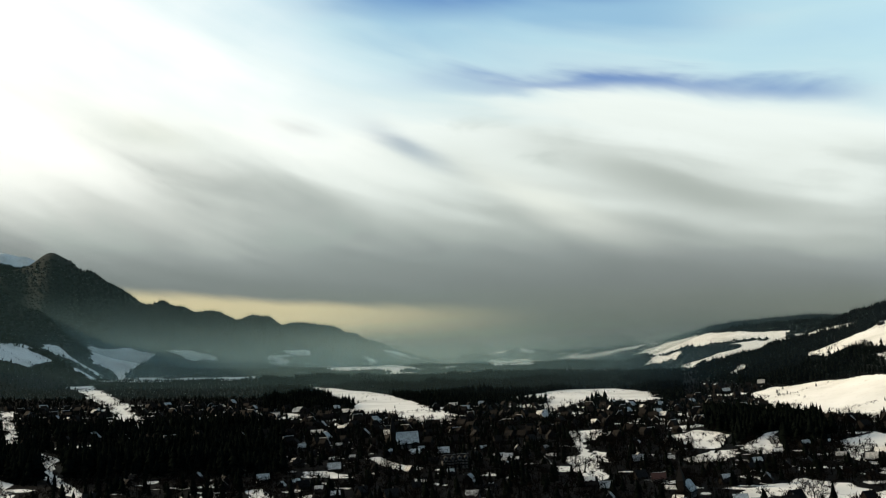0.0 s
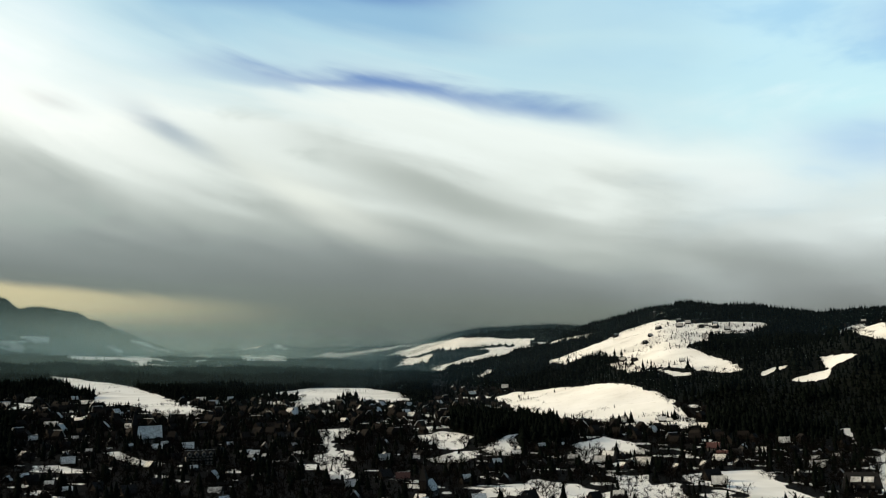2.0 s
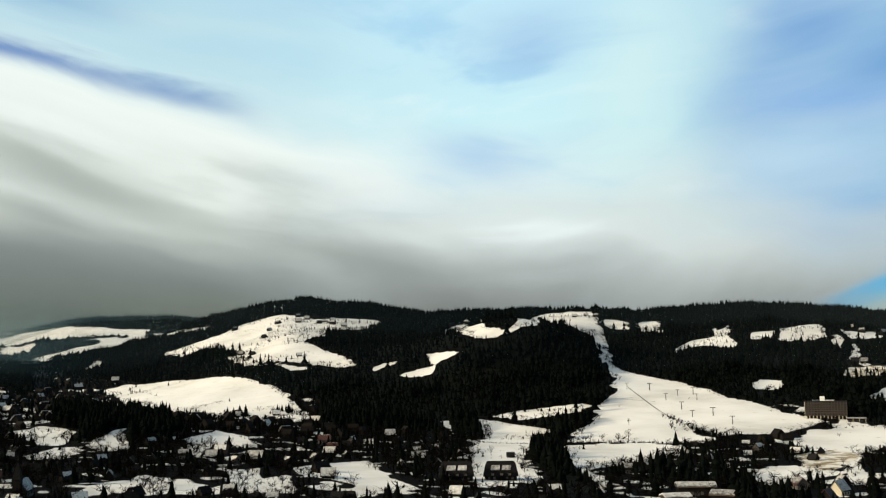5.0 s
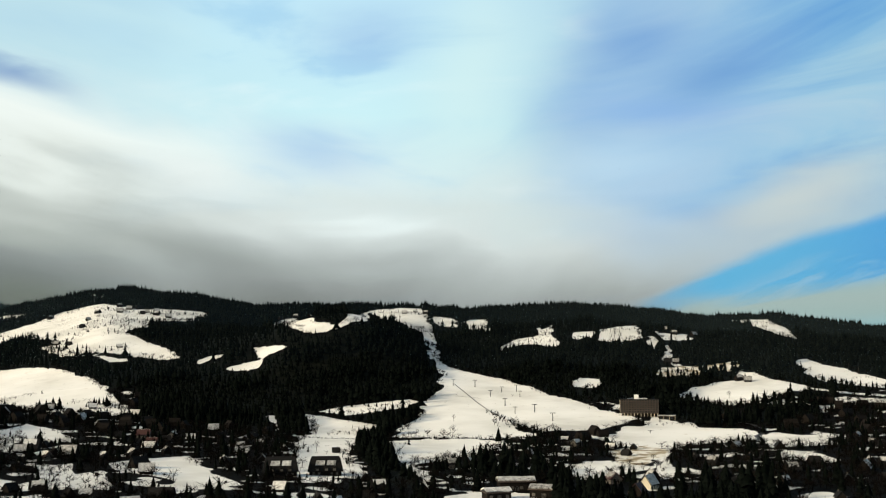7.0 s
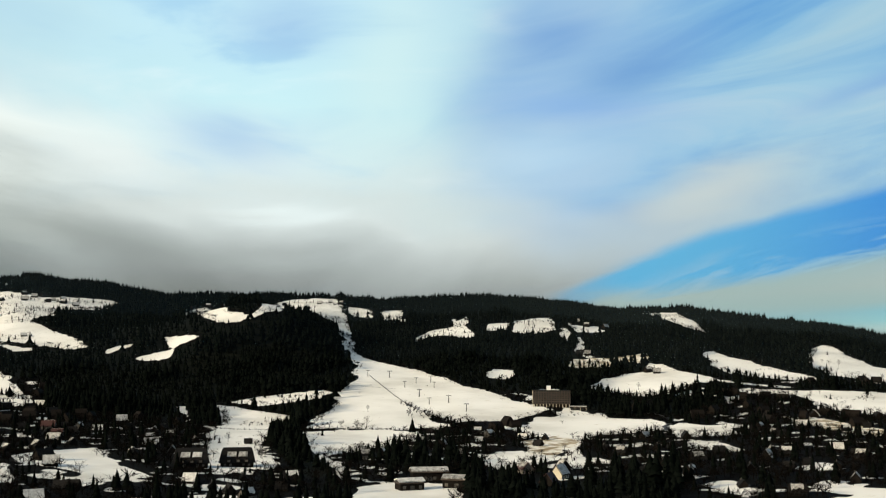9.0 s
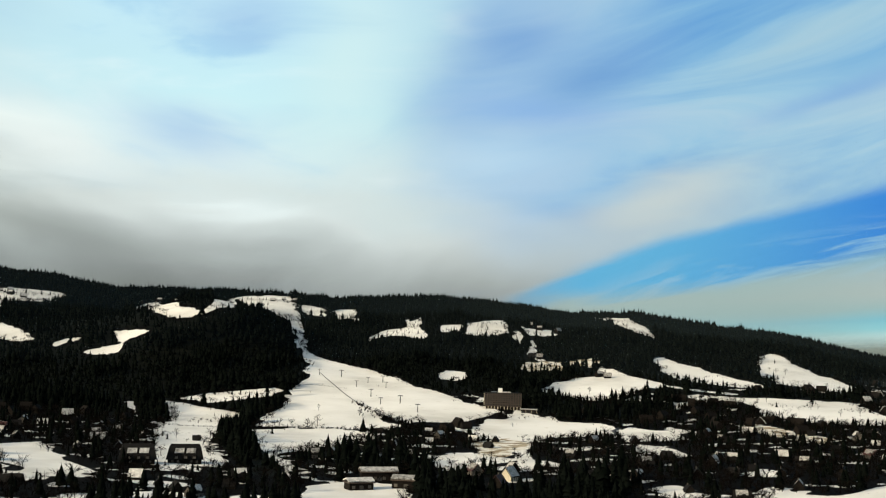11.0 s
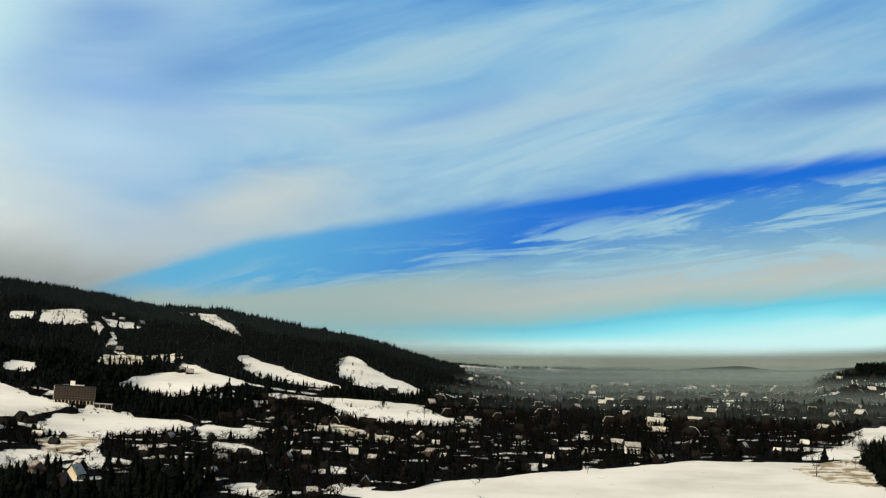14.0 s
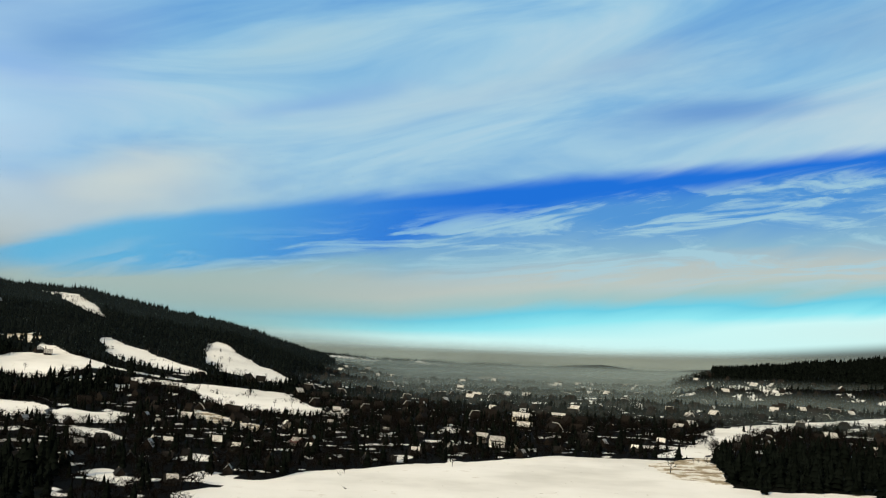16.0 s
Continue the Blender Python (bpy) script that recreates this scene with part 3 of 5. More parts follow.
FIELDS["hill_pasture"] = [(642, 1815), (680, 1797), (741, 1783), (812, 1814), (849, 1793), (866, 1780), (881, 1718), (935, 1689), (999, 1659), (984, 1615),
    (887, 1529), (831, 1543), (787, 1462), (722, 1414), (714, 1329), (699, 1239), (680, 1175), (664, 1177), (647, 1221), (605, 1220), (606, 1287), (595,
    1336), (614, 1418), (622, 1480), (646, 1450), (656, 1559), (663, 1672), (622, 1675)]
FIELDS["ridge_fields"] = [(990, 1468), (1099, 1546), (1156, 1580), (849, 1112), (848, 1075), (878, 1076), (1350, 1567), (899, 1067), (845, 1060), (821, 1064),
    (810, 1110)]
FIELDS["piste_top"] = [(860, 1066), (1317, 1587), (1426, 1653), (1528, 1714), (1517, 1630), (1446, 1525), (1313, 1398), (1161, 1232), (967, 1004), (969,
    1019), (1127, 1215), (1170, 1289), (1223, 1390), (888, 1065)]
FIELDS["piste_neck"] = [(1405, 1524), (1430, 1502), (1247, 1308), (939, 964), (907, 949), (1118, 1196)]
FIELDS["paddock_a"] = [(580, 837), (615, 834), (617, 791), (611, 711), (584, 694), (558, 672), (501, 609), (447, 545), (399, 465), (373, 437), (359, 449),
    (337, 450), (407, 549), (487, 659), (523, 733)]
FIELDS["brushy_slope"] = [(637, 826), (674, 829), (705, 812), (734, 793), (733, 775), (693, 757), (662, 771), (634, 779)]
FIELDS["piste_low"] = [(925, 962), (921, 927), (924, 893), (914, 826), (879, 751), (857, 707), (830, 654), (806, 614), (793, 574), (787, 553), (744, 541),
    (701, 530), (687, 546), (685, 570), (693, 610), (682, 616), (651, 553), (620, 570), (593, 604), (564, 643), (612, 677), (673, 723), (742, 780), (812,
    839), (881, 907)]
FIELDS["paddock_d"] = [(546, 629), (568, 613), (603, 586), (614, 558), (582, 531), (520, 498), (461, 484), (432, 463), (397, 412), (381, 402), (437, 479),
    (493, 558)]
FIELDS["terrace_a"] = [(1079, 991), (1145, 1035), (1196, 1054), (1219, 1028), (1330, 1141), (1263, 1065), (1347, 1118), (1222, 1004), (1199, 966), (1161,
    946), (1162, 984), (1143, 1001)]
FIELDS["terrace_b"] = [(1220, 970), (1279, 1012), (1313, 1001), (1253, 956), (1224, 960)]
FIELDS["terrace_c"] = [(1246, 941), (1321, 996), (1351, 1002), (1451, 1005), (1305, 904), (1273, 902), (1248, 909)]
FIELDS["terrace_d"] = [(1325, 910), (1352, 913), (1264, 843), (1238, 842), (1272, 875)]
FIELDS["terrace_e"] = [(1412, 951), (1403, 928), (1438, 902), (1397, 862), (1338, 854), (1320, 872)]
FIELDS["terrace_f"] = [(1287, 848), (1295, 846), (1176, 763), (1148, 726), (1131, 733), (1168, 772)]
FIELDS["dry_terrace"] = [(1066, 721), (1124, 741), (1153, 709), (1208, 690), (1158, 645), (1107, 680), (1052, 694)]
FIELDS["scrub_patch"] = [(908, 722), (981, 771), (983, 743), (943, 708), (910, 703)]
FIELDS["big_slope"] = [(939, 604), (1007, 629), (1066, 631), (1092, 619), (1144, 654), (1147, 631), (1106, 585), (1085, 537), (1067, 507), (1078, 451), (1105,
    394), (1096, 352), (1095, 326), (1024, 286), (936, 234), (885, 247), (895, 291), (917, 325), (928, 355), (994, 387), (1021, 420), (1024, 447), (996, 460),
    (1032, 487), (1057, 513), (1025, 528), (980, 517), (949, 527), (916, 528), (921, 557)]
FIELDS["slope_b"] = [(1277, 624), (1265, 603), (1245, 553), (1210, 499), (1150, 431), (1125, 436), (1126, 471), (1133, 510), (1142, 544), (1167, 572)]
FIELDS["slope_c"] = [(1316, 508), (1446, 557), (1475, 551), (1394, 491), (1339, 439), (1288, 384), (1264, 346), (1187, 367), (1187, 403), (1182, 437), (1231,
    470)]
FIELDS["top_clearing"] = [(1840, 1074), (1811, 1012), (1638, 859), (1525, 774), (1435, 717), (1466, 753), (1532, 824), (1683, 952)]
FIELDS["meadow_a"] = [(-299, 2217), (-236, 2148), (-154, 1996), (-92, 1818), (-48, 1626), (-19, 1404), (22, 1247), (-10, 1155), (-41, 1166), (-78, 1386),
    (-111, 1324), (-141, 1595), (-187, 1784)]
FIELDS["meadow_b"] = [(83, 1663), (166, 1799), (229, 1930), (328, 1939), (349, 1754), (338, 1570), (309, 1492), (264, 1489), (230, 1587), (183, 1476), (133,
    1304), (130, 1413), (162, 1617), (116, 1639)]
FIELDS["plateau"] = [(450, 1506), (484, 1501), (523, 1437), (546, 1342), (554, 1245), (550, 1168), (537, 1094), (510, 1012), (477, 921), (447, 951), (431,
    957), (428, 1022), (373, 1047), (403, 1188), (409, 1271)]
FIELDS["garden_a"] = [(189, 870), (225, 928), (235, 851), (217, 805), (192, 743), (182, 754)]
FIELDS["garden_b"] = [(206, 740), (261, 843), (278, 861), (223, 690), (204, 696)]
FIELDS["garden_c"] = [(153, 680), (178, 718), (188, 694), (174, 657), (151, 653)]
FIELDS["garden_d"] = [(249, 670), (308, 782), (340, 814), (342, 727), (318, 685), (284, 700), (253, 652)]
FIELDS["lodge_yard"] = [(278, 553), (310, 572), (346, 583), (309, 478), (296, 440), (279, 449), (275, 480), (273, 503)]
FIELDS["garden_h"] = [(237, 558), (262, 564), (245, 519), (229, 529)]
FIELDS["far_pasture_a"] = [(665, 3713), (796, 3658), (874, 3555), (954, 3278), (1052, 3068), (1018, 3023), (892, 3072), (811, 3165), (763, 3423)]
FIELDS["far_pasture_b"] = [(815, 2872), (890, 2953), (1018, 3023), (814, 2147), (834, 2033), (784, 1943), (770, 2211), (871, 2841)]
FIELDS["far_pasture_e"] = [(679, 3385), (735, 3225), (734, 3110), (673, 3270)]


def inside(x, y, corners):
    corners = np.array(corners, float)
    low, high = corners.min(0), corners.max(0)
    near = np.where((x >= low[0]) & (x <= high[0]) & (y >= low[1]) & (y <= high[1]))[0]
    px, py, odd = x[near], y[near], np.zeros(len(near), bool)
    for (ax, ay), (bx, by) in zip(corners, np.roll(corners, -1, 0)):
        if ay != by:
            odd ^= ((ay > py) != (by > py)) & (px < (bx - ax) * (py - ay) / (by - ay) + ax)
    out = np.zeros(len(x), bool)
    out[near] = odd
    return out


def in_belts(x, y):
    """Belts of wood between the fields."""
    found = np.zeros(len(x), bool)
    for name, corners in FIELDS.items():
        if name.startswith("belt"):
            found |= inside(x, y, corners)
    return found


def in_fields(x, y, ragged=7.0, skip=()):
    x, y = np.asarray(x, float), np.asarray(y, float)
    wide = ragged * (1 + np.hypot(x, y) / 900)
    wx = x + wide * (value_noise(x, y, 30) + 1.4 * value_noise(x, y, 110) - 1.2)
    wy = y + wide * (value_noise(x + 500, y - 300, 30) + 1.4 * value_noise(x - 700, y + 200, 110) - 1.2)
    found = np.zeros(len(x), bool)
    for name, corners in FIELDS.items():
        if name not in skip and not name.startswith(("belt", "dry")):
            found |= inside(wx, wy, corners)
    return found & ~in_belts(x, y)


def polar(x, y):
    return np.degrees(np.arctan2(x, y)), np.hypot(x, y)


WOODS_DARK = [(-10, 13, 1500, 2700), (-24, -9, 1000, 1180), (33, 47, 400, 452), (50, 62, 420, 520), (28, 44.3, 930, 1750), (95, 112, 430, 700), (-26, -9, 640, 900), (14, 20, 800, 1300)]


def wooded(x, y, z):
    """True in the closed woods, false in the gardens of the town."""
    t, r = polar(x, y)
    dense = (z > np.where(t < 14, 30 + 50 * smooth(1500, 3200, r), np.where(t > 92, 27, 22))) | in_belts(x, y)
    dense &= (t < 93) | (t > 96.6) | (z < 10)
    for t0, t1, r0, r1 in WOODS_DARK:
        dense |= (t > t0) & (t < t1) & (r > r0) & (r < r1)
    return dense


def dry_grass(x, y):
    """1 where last year's grass shows through the snow."""
    found = np.zeros(len(x), bool)
    for name, corners in FIELDS.items():
        if name.startswith("dry"):
            found |= inside(x + 8 * (value_noise(x, y, 20) - 0.5), y + 8 * (value_noise(x + 90, y, 20) - 0.5), corners)
    return found


def snow_cover(x, y):
    """1 on open snow, 0 in gardens with something between, -1 on the floor with painted tree shade under closed woods.
    """
    r, z = np.hypot(x, y), lie(x, y)
    cover = in_fields(x, y).astype(float)
    patch = value_noise(x, y, 38, 3)
    t = np.degrees(np.arctan2(x, y))
    dense = wooded(x, y, z)
    town = ~dense & (r < np.where(t < 14, 1700, 2900)) & (z < 90)
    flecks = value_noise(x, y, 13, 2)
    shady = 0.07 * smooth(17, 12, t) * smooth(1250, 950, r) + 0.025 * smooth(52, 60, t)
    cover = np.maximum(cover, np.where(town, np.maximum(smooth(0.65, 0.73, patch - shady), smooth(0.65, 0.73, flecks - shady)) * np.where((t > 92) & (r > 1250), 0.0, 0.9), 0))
    east_hill = (t > 73) & (t < 84) & (r > 2800) & (z > 4)
    cover = np.maximum(cover, east_hill * smooth(0.40, 0.47, value_noise(x, y, 90, 4)))
    terraces = (t > 92) & (r > 1250) & (r < 2200) & ~dense
    cover = np.maximum(cover, terraces * 0.75 * smooth(0.61, 0.68, value_noise(x * 0.5, y * 2.0, 60, 3)))
    heights = smooth(480, 530, z + 60 * (patch - 0.5)) * smooth(0.30, 0.45, value_noise(x, y, 110, 4)) * (r > 4640)
    far = smooth(2300, 2700, r) * smooth(0.57, 0.63, value_noise(x, y, 150, 4)) * (z < 130) * (t < 84)
    cover = np.maximum(cover, np.maximum(heights, far * 0.8))
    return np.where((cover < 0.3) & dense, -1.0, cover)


def soft_cover(x, y):
    """The snow's cover, evened out over the width of one cell of the ground."""
    r = np.hypot(x, y) + 1e-6
    ux, uy = x / r, y / r
    middle = snow_cover(x, y)
    total = np.clip(middle, 0, 1)
    for along_, across in ((0.004, 0.0), (-0.004, 0.0), (0.0, 0.0016), (0.0, -0.0016)):
        total = total + np.clip(snow_cover(x + r * (ux * along_ + uy * across), y + r * (uy * along_ - ux * across)), 0, 1)
    total = total / 5
    return np.where((middle < 0) & (total < 0.15), -1.0, total)


def tri_mesh(name, verts, tris):
    me = bpy.data.meshes.new(name)
    verts, tris = np.asarray(verts, np.float32), np.asarray(tris, np.int32)
    me.vertices.add(len(verts))
    me.vertices.foreach_set("co", verts.ravel())
    me.loops.add(3 * len(tris))
    me.loops.foreach_set("vertex_index", tris.ravel())
    me.polygons.add(len(tris))
    me.polygons.foreach_set("loop_start", np.arange(0, 3 * len(tris), 3, dtype=np.int32))
    me.update(calc_edges=True)
    return me


def build_ground():
    bearings = np.concatenate([np.arange(-180, -33, 3.0), np.arange(-33, 117, 0.16), np.arange(117, 180, 3.0)])
    reach = np.concatenate([[4, 30, 80, 140, 200, 260, 310], np.geomspace(350, 4960, 300)])
    t, r = np.meshgrid(np.radians(bearings), reach, indexing="ij")
    x, y = (r * np.sin(t)).ravel(), (r * np.cos(t)).ravel()
    n, m = len(bearings), len(reach)
    i, j = np.meshgrid(np.arange(n), np.arange(m - 1), indexing="ij")
    a, b = (i * m + j).ravel(), (((i + 1) % n) * m + j).ravel()
    tris = np.concatenate([np.stack([a, b, b + 1], 1), np.stack([a, b + 1, a + 1], 1)])
    tris = tris[:, ::-1]
    hub = len(x)
    k = np.arange(n)
    cap = np.stack([np.full(n, hub), ((k + 1) % n) * m, k * m], 1)
    x, y = np.append(x, 0.0), np.append(y, 0.0)
    me = tri_mesh("ground", np.stack([x, y, height(x, y)], 1), np.concatenate([tris, cap[:, ::-1]]))
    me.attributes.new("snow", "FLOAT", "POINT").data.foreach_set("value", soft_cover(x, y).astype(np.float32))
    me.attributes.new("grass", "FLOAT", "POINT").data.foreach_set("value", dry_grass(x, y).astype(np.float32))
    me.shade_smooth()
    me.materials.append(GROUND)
    return tagged(new("ground", me), "snow-covered valley floor and wooded hills with open pastures", "ground", kind="structure")


ground = build_ground()


# ---- woods ----
def conifer(tiers, sides, seed, trunk=True):
    """A spruce one metre tall: drooping tiers with uneven tips, and a trunk below them."""
    rng = np.random.RandomState(seed)
    verts, tris = [], []
    for k in range(tiers):
        s = k / max(tiers - 1, 1)
        base, top = 0.10 + 0.70 * s, min(0.10 + 0.70 * s + 0.9 / tiers + 0.12, 1.0)
        if k == tiers - 1:
            top = 1.0
        wide = 0.19 * (1 - s) ** 0.8 + 0.035
        o, spin = len(verts), rng.rand() * 6
        verts.append((0.01 * rng.randn(), 0.01 * rng.randn(), top))
        for q in range(sides):
            a = spin + 2 * math.pi * q / sides
            w = wide * (0.62 + 0.38 * (q % 2)) * (0.85 + 0.3 * rng.rand())
            verts.append((w * math.cos(a), w * math.sin(a), base + 0.03 * rng.randn() - 0.02 * (q % 2)))
        tris += [(o, o + 1 + q, o + 1 + (q + 1) % sides) for q in range(sides)]
    if trunk:
        o = len(verts)
        for q in range(3):
            a = 2 * math.pi * q / 3
            verts.append((0.015 * math.cos(a), 0.015 * math.sin(a), -0.05))
        verts.append((0, 0, 0.5))
        tris += [(o + q, o + (q + 1) % 3, o + 3) for q in range(3)]
    return np.array(verts), np.array(tris)


def shrub(stems, seed):
    """A bare bush or small tree one metre tall, a fan of thin tapering stems."""
    rng = np.random.RandomState(seed)
    verts, tris = [], []
    for k in range(stems):
        a, lean_, tall_ = rng.rand() * 6.28, 0.10 + 0.32 * rng.rand(), 0.6 + 0.4 * rng.rand()
        fork = 0.25 * rng.rand() + 0.1
        bx, by = 0.02 * math.cos(a), 0.02 * math.sin(a)
        o = len(verts)
        w = 0.035
        verts += [(bx, by - w, fork * k / stems), (bx, by + w, fork * k / stems), (lean_ * math.cos(a), lean_ * math.sin(a), tall_)]
        verts += [(bx - w, by, fork * k / stems), (bx + w, by, fork * k / stems)]
        tris += [(o, o + 1, o + 2), (o + 3, o + 4, o + 2)]
    return np.array(verts), np.array(tris)


def bare_crown(seed, limbs=8, twigs=7):
    """A leafless tree one metre tall: a forked trunk and a rounded crown of thin twigs."""
    rng = np.random.RandomState(seed)
    verts, tris = [], []

    def spike(a, b, w):
        o = len(verts)
        side = np.cross(b - a, rng.randn(3))
        side = side / (np.linalg.norm(side) + 1e-9) * w
        verts.extend([tuple(a - side), tuple(a + side), tuple(b)])
        tris.append((o, o + 1, o + 2))

    trunk = np.array([0.03 * rng.randn(), 0.03 * rng.randn(), 0.75])
    for k in range(2):
        spike(np.array([0, 0, -0.05]), trunk, 0.03)
    for k in range(limbs):
        a = 6.28 * (k + rng.rand()) / limbs
        root = trunk * (0.3 + 0.55 * k / limbs)
        tip = np.array([0.30 * math.cos(a), 0.30 * math.sin(a), 0.45 + 0.5 * rng.rand()]) * (0.8 + 0.3 * rng.rand())
        spike(root, tip, 0.016)
        for _ in range(twigs):
            s = 0.35 + 0.65 * rng.rand()
            p = root + (tip - root) * s
            q = p + 0.17 * rng.randn(3) + np.array([0.05 * math.cos(a), 0.05 * math.sin(a), 0.07])
            spike(p, q, 0.014)
    v = np.array(verts)
    v[:, 2] /= max(v[:, 2].max(), 0.9)
    return v, np.array(tris)


def scatter(name, shapes, x, y, tall, girth, label, category, mat, seed, sink=0.3):
    """Many plants of a few shapes, joined into one mesh."""
    rng = np.random.RandomState(seed)
    z = height(x, y) - sink
    pick, spin = rng.randint(len(shapes), size=len(x)), rng.rand(len(x)) * 6.28
    verts, tris, o = [], [], 0
    for s, (v, f) in enumerate(shapes):
        m = np.where(pick == s)[0]
        c, d = np.cos(spin[m])[:, None], np.sin(spin[m])[:, None]
        w, h = (tall[m] * girth[m])[:, None], tall[m][:, None]
        px = x[m][:, None] + w * (c * v[:, 0] - d * v[:, 1])
        py = y[m][:, None] + w * (d * v[:, 0] + c * v[:, 1])
        pz = z[m][:, None] + h * v[:, 2]
        verts.append(np.stack([px, py, pz], 2).reshape(-1, 3))
        tris.append((f[None] + (o + np.arange(len(m)) * len(v))[:, None, None]).reshape(-1, 3))
        o += len(m) * len(v)
    me = tri_mesh(name, np.concatenate(verts), np.concatenate(tris))
    me.materials.append(mat)
    return tagged(new(name, me), label, category, kind="stuff")


def grid_points(x0, x1, y0, y1, gap, seed):
    rng = np.random.RandomState(seed)
    a, b = np.meshgrid(np.arange(x0, x1, gap), np.arange(y0, y1, gap))
    return (a + (rng.rand(*a.shape) - 0.5) * gap).ravel(), (b + (rng.rand(*b.shape) - 0.5) * gap).ravel()


def town_sites():
    """Places for houses: a loose grid on the valley floor, off the open fields and out of the closed woods."""
    rng = np.random.RandomState(21)
    x, y = grid_points(-900, 2300, -900, 1900, 25.0, 22)
    t, r = polar(x, y)
    keep = (t > -29) & (t < 111) & (r > 420) & (r < np.where(t > 74, 2300, np.where(t < 14, 1650, 1850)))
    x, y = x[keep], y[keep]
    z = lie(x, y)
    keep = (z < np.where(polar(x, y)[0] < 14, 75, 34)) & ~wooded(x, y, z) & (rng.rand(len(x)) < np.where(np.degrees(np.arctan2(x, y)) > 55, 0.36, 0.60))
    x, y = x[keep], y[keep]
    free = ~in_fields(x, y, 3.0)
    for dx, dy in ((9, 0), (-9, 0), (0, 9), (0, -9)):
        free &= ~in_fields(x + dx, y + dy, 3.0)
    x, y = x[free], y[free]
    for cx, cy in LANDMARKS:
        clear = np.hypot(x - cx, y - cy) > 26
        x, y = x[clear], y[clear]
    order = np.argsort(np.hypot(x, y))
    return x[order], y[order]


# churches, hotels and other large buildings, each on its own plot
LANDMARKS = [(336, 472), (361, 464), (806, 558), (806, 532), (397, 353), (384, 322), (363, 335), (439, 301), (414, 290), (699, 57), (730, 70), (959, 58), (1012, 25), (4, 653), (-32, 810), (111, 493), (962, 234)]
SITE_X, SITE_Y = town_sites()


def clear_of_houses(x, y, gap):
    hx, hy = np.append(SITE_X, [p[0] for p in LANDMARKS]), np.append(SITE_Y, [p[1] for p in LANDMARKS])
    reach = np.append(np.full(len(SITE_X), gap), np.full(len(LANDMARKS), gap + 8))
    out = np.ones(len(x), bool)
    for k in range(0, len(x), 4000):
        out[k:k + 4000] = (np.hypot(x[k:k + 4000, None] - hx, y[k:k + 4000, None] - hy) > reach).all(1)
    return out


FULL = [conifer(6, 9, s) for s in range(7)]
SMALL = [conifer(3, 5, s + 20, False) for s in range(7)]
TINY = [conifer(2, 4, s + 40, False) for s in range(4)]
BUSH = [shrub(7, s) for s in range(5)]
CROWNS = [bare_crown(s + 90) for s in range(6)]
SCRUB = [bare_crown(s + 120, 6, 4) for s in range(5)]

x, y = grid_points(-1400, 2650, -950, 2650, 8.6, 11)
t, r = polar(x, y)
keep = (t > -29) & (t < 111) & (r > 400) & (r < 2650) & ~in_fields(x, y, 4.0) & ~dry_grass(x, y)
x, y, t, r = x[keep], y[keep], t[keep], r[keep]
z = lie(x, y)
woods = wooded(x, y, z)
rng = np.random.RandomState(3)
lot = rng.rand(len(x))
patch = value_noise(x, y, 38, 3)
thin = np.where(woods, 1.0, np.where(patch > 0.66, 0.14, 0.95))
keep = (lot < thin) & clear_of_houses(x, y, 4.6)
x, y, t, r, z, woods, lot = (v[keep] for v in (x, y, t, r, z, woods, lot))
broad = ~woods & (rng.rand(len(x)) < 0.60)
tall = np.where(woods, 6 + 6 * rng.rand(len(x)) + 9 * smooth(0.45, 0.75, value_noise(x, y, 45, 2)), 4.5 + 7.0 * rng.rand(len(x)) ** 1.3)
tall = np.where(in_belts(x, y) & (r < 560), tall * 0.5, tall)
# young growth on the slope just below a field, so that the field stays open to the valley
lone = rng.rand(len(x)) < 0.10
for gap in (8.0, 16.0, 28.0, 45.0, 70.0):
    below = in_fields(x * (1 + gap / r), y * (1 + gap / r), 4.0) & ~lone
    tall = np.where(below, np.minimum(tall, 1.8 + 0.15 * gap), tall)
girth = np.where(woods, 1.15, 1.10) * (0.8 + 0.5 * rng.rand(len(x)))
spruce = ~broad
single = spruce & (r < 1000)
single[np.where(single)[0][np.argsort(r[single])[260:]]] = False
SINGLES = list(zip(x[single], y[single], tall[single], girth[single]))
near = spruce & (r < 1000) & ~single
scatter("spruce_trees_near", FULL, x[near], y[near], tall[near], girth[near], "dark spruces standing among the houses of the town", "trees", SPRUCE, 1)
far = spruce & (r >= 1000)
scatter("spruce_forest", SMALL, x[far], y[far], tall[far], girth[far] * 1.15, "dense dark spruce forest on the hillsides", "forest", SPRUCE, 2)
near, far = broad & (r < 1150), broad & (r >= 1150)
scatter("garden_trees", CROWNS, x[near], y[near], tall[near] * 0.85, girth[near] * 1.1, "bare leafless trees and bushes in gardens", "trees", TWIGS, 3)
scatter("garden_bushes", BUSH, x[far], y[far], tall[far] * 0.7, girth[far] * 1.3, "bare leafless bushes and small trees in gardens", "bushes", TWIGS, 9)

# scrub and fruit trees that fill the gardens between the houses
x, y = grid_points(-600, 1300, -450, 1200, 6.5, 27)
t, r = polar(x, y)
rng = np.random.RandomState(28)
keep = (t > -29) & (t < 111) & (r > 420) & (r < 1150) & (rng.rand(len(x)) < 0.75) & ~in_fields(x, y, 4.0) & ~dry_grass(x, y) & (value_noise(x, y, 38, 3) < 0.68)
x, y = x[keep], y[keep]
keep = ~wooded(x, y, lie(x, y)) & clear_of_houses(x, y, 4.2)
x, y = x[keep], y[keep]
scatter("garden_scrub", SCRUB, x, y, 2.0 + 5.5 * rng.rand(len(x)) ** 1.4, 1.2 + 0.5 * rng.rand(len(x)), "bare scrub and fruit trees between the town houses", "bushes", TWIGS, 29)

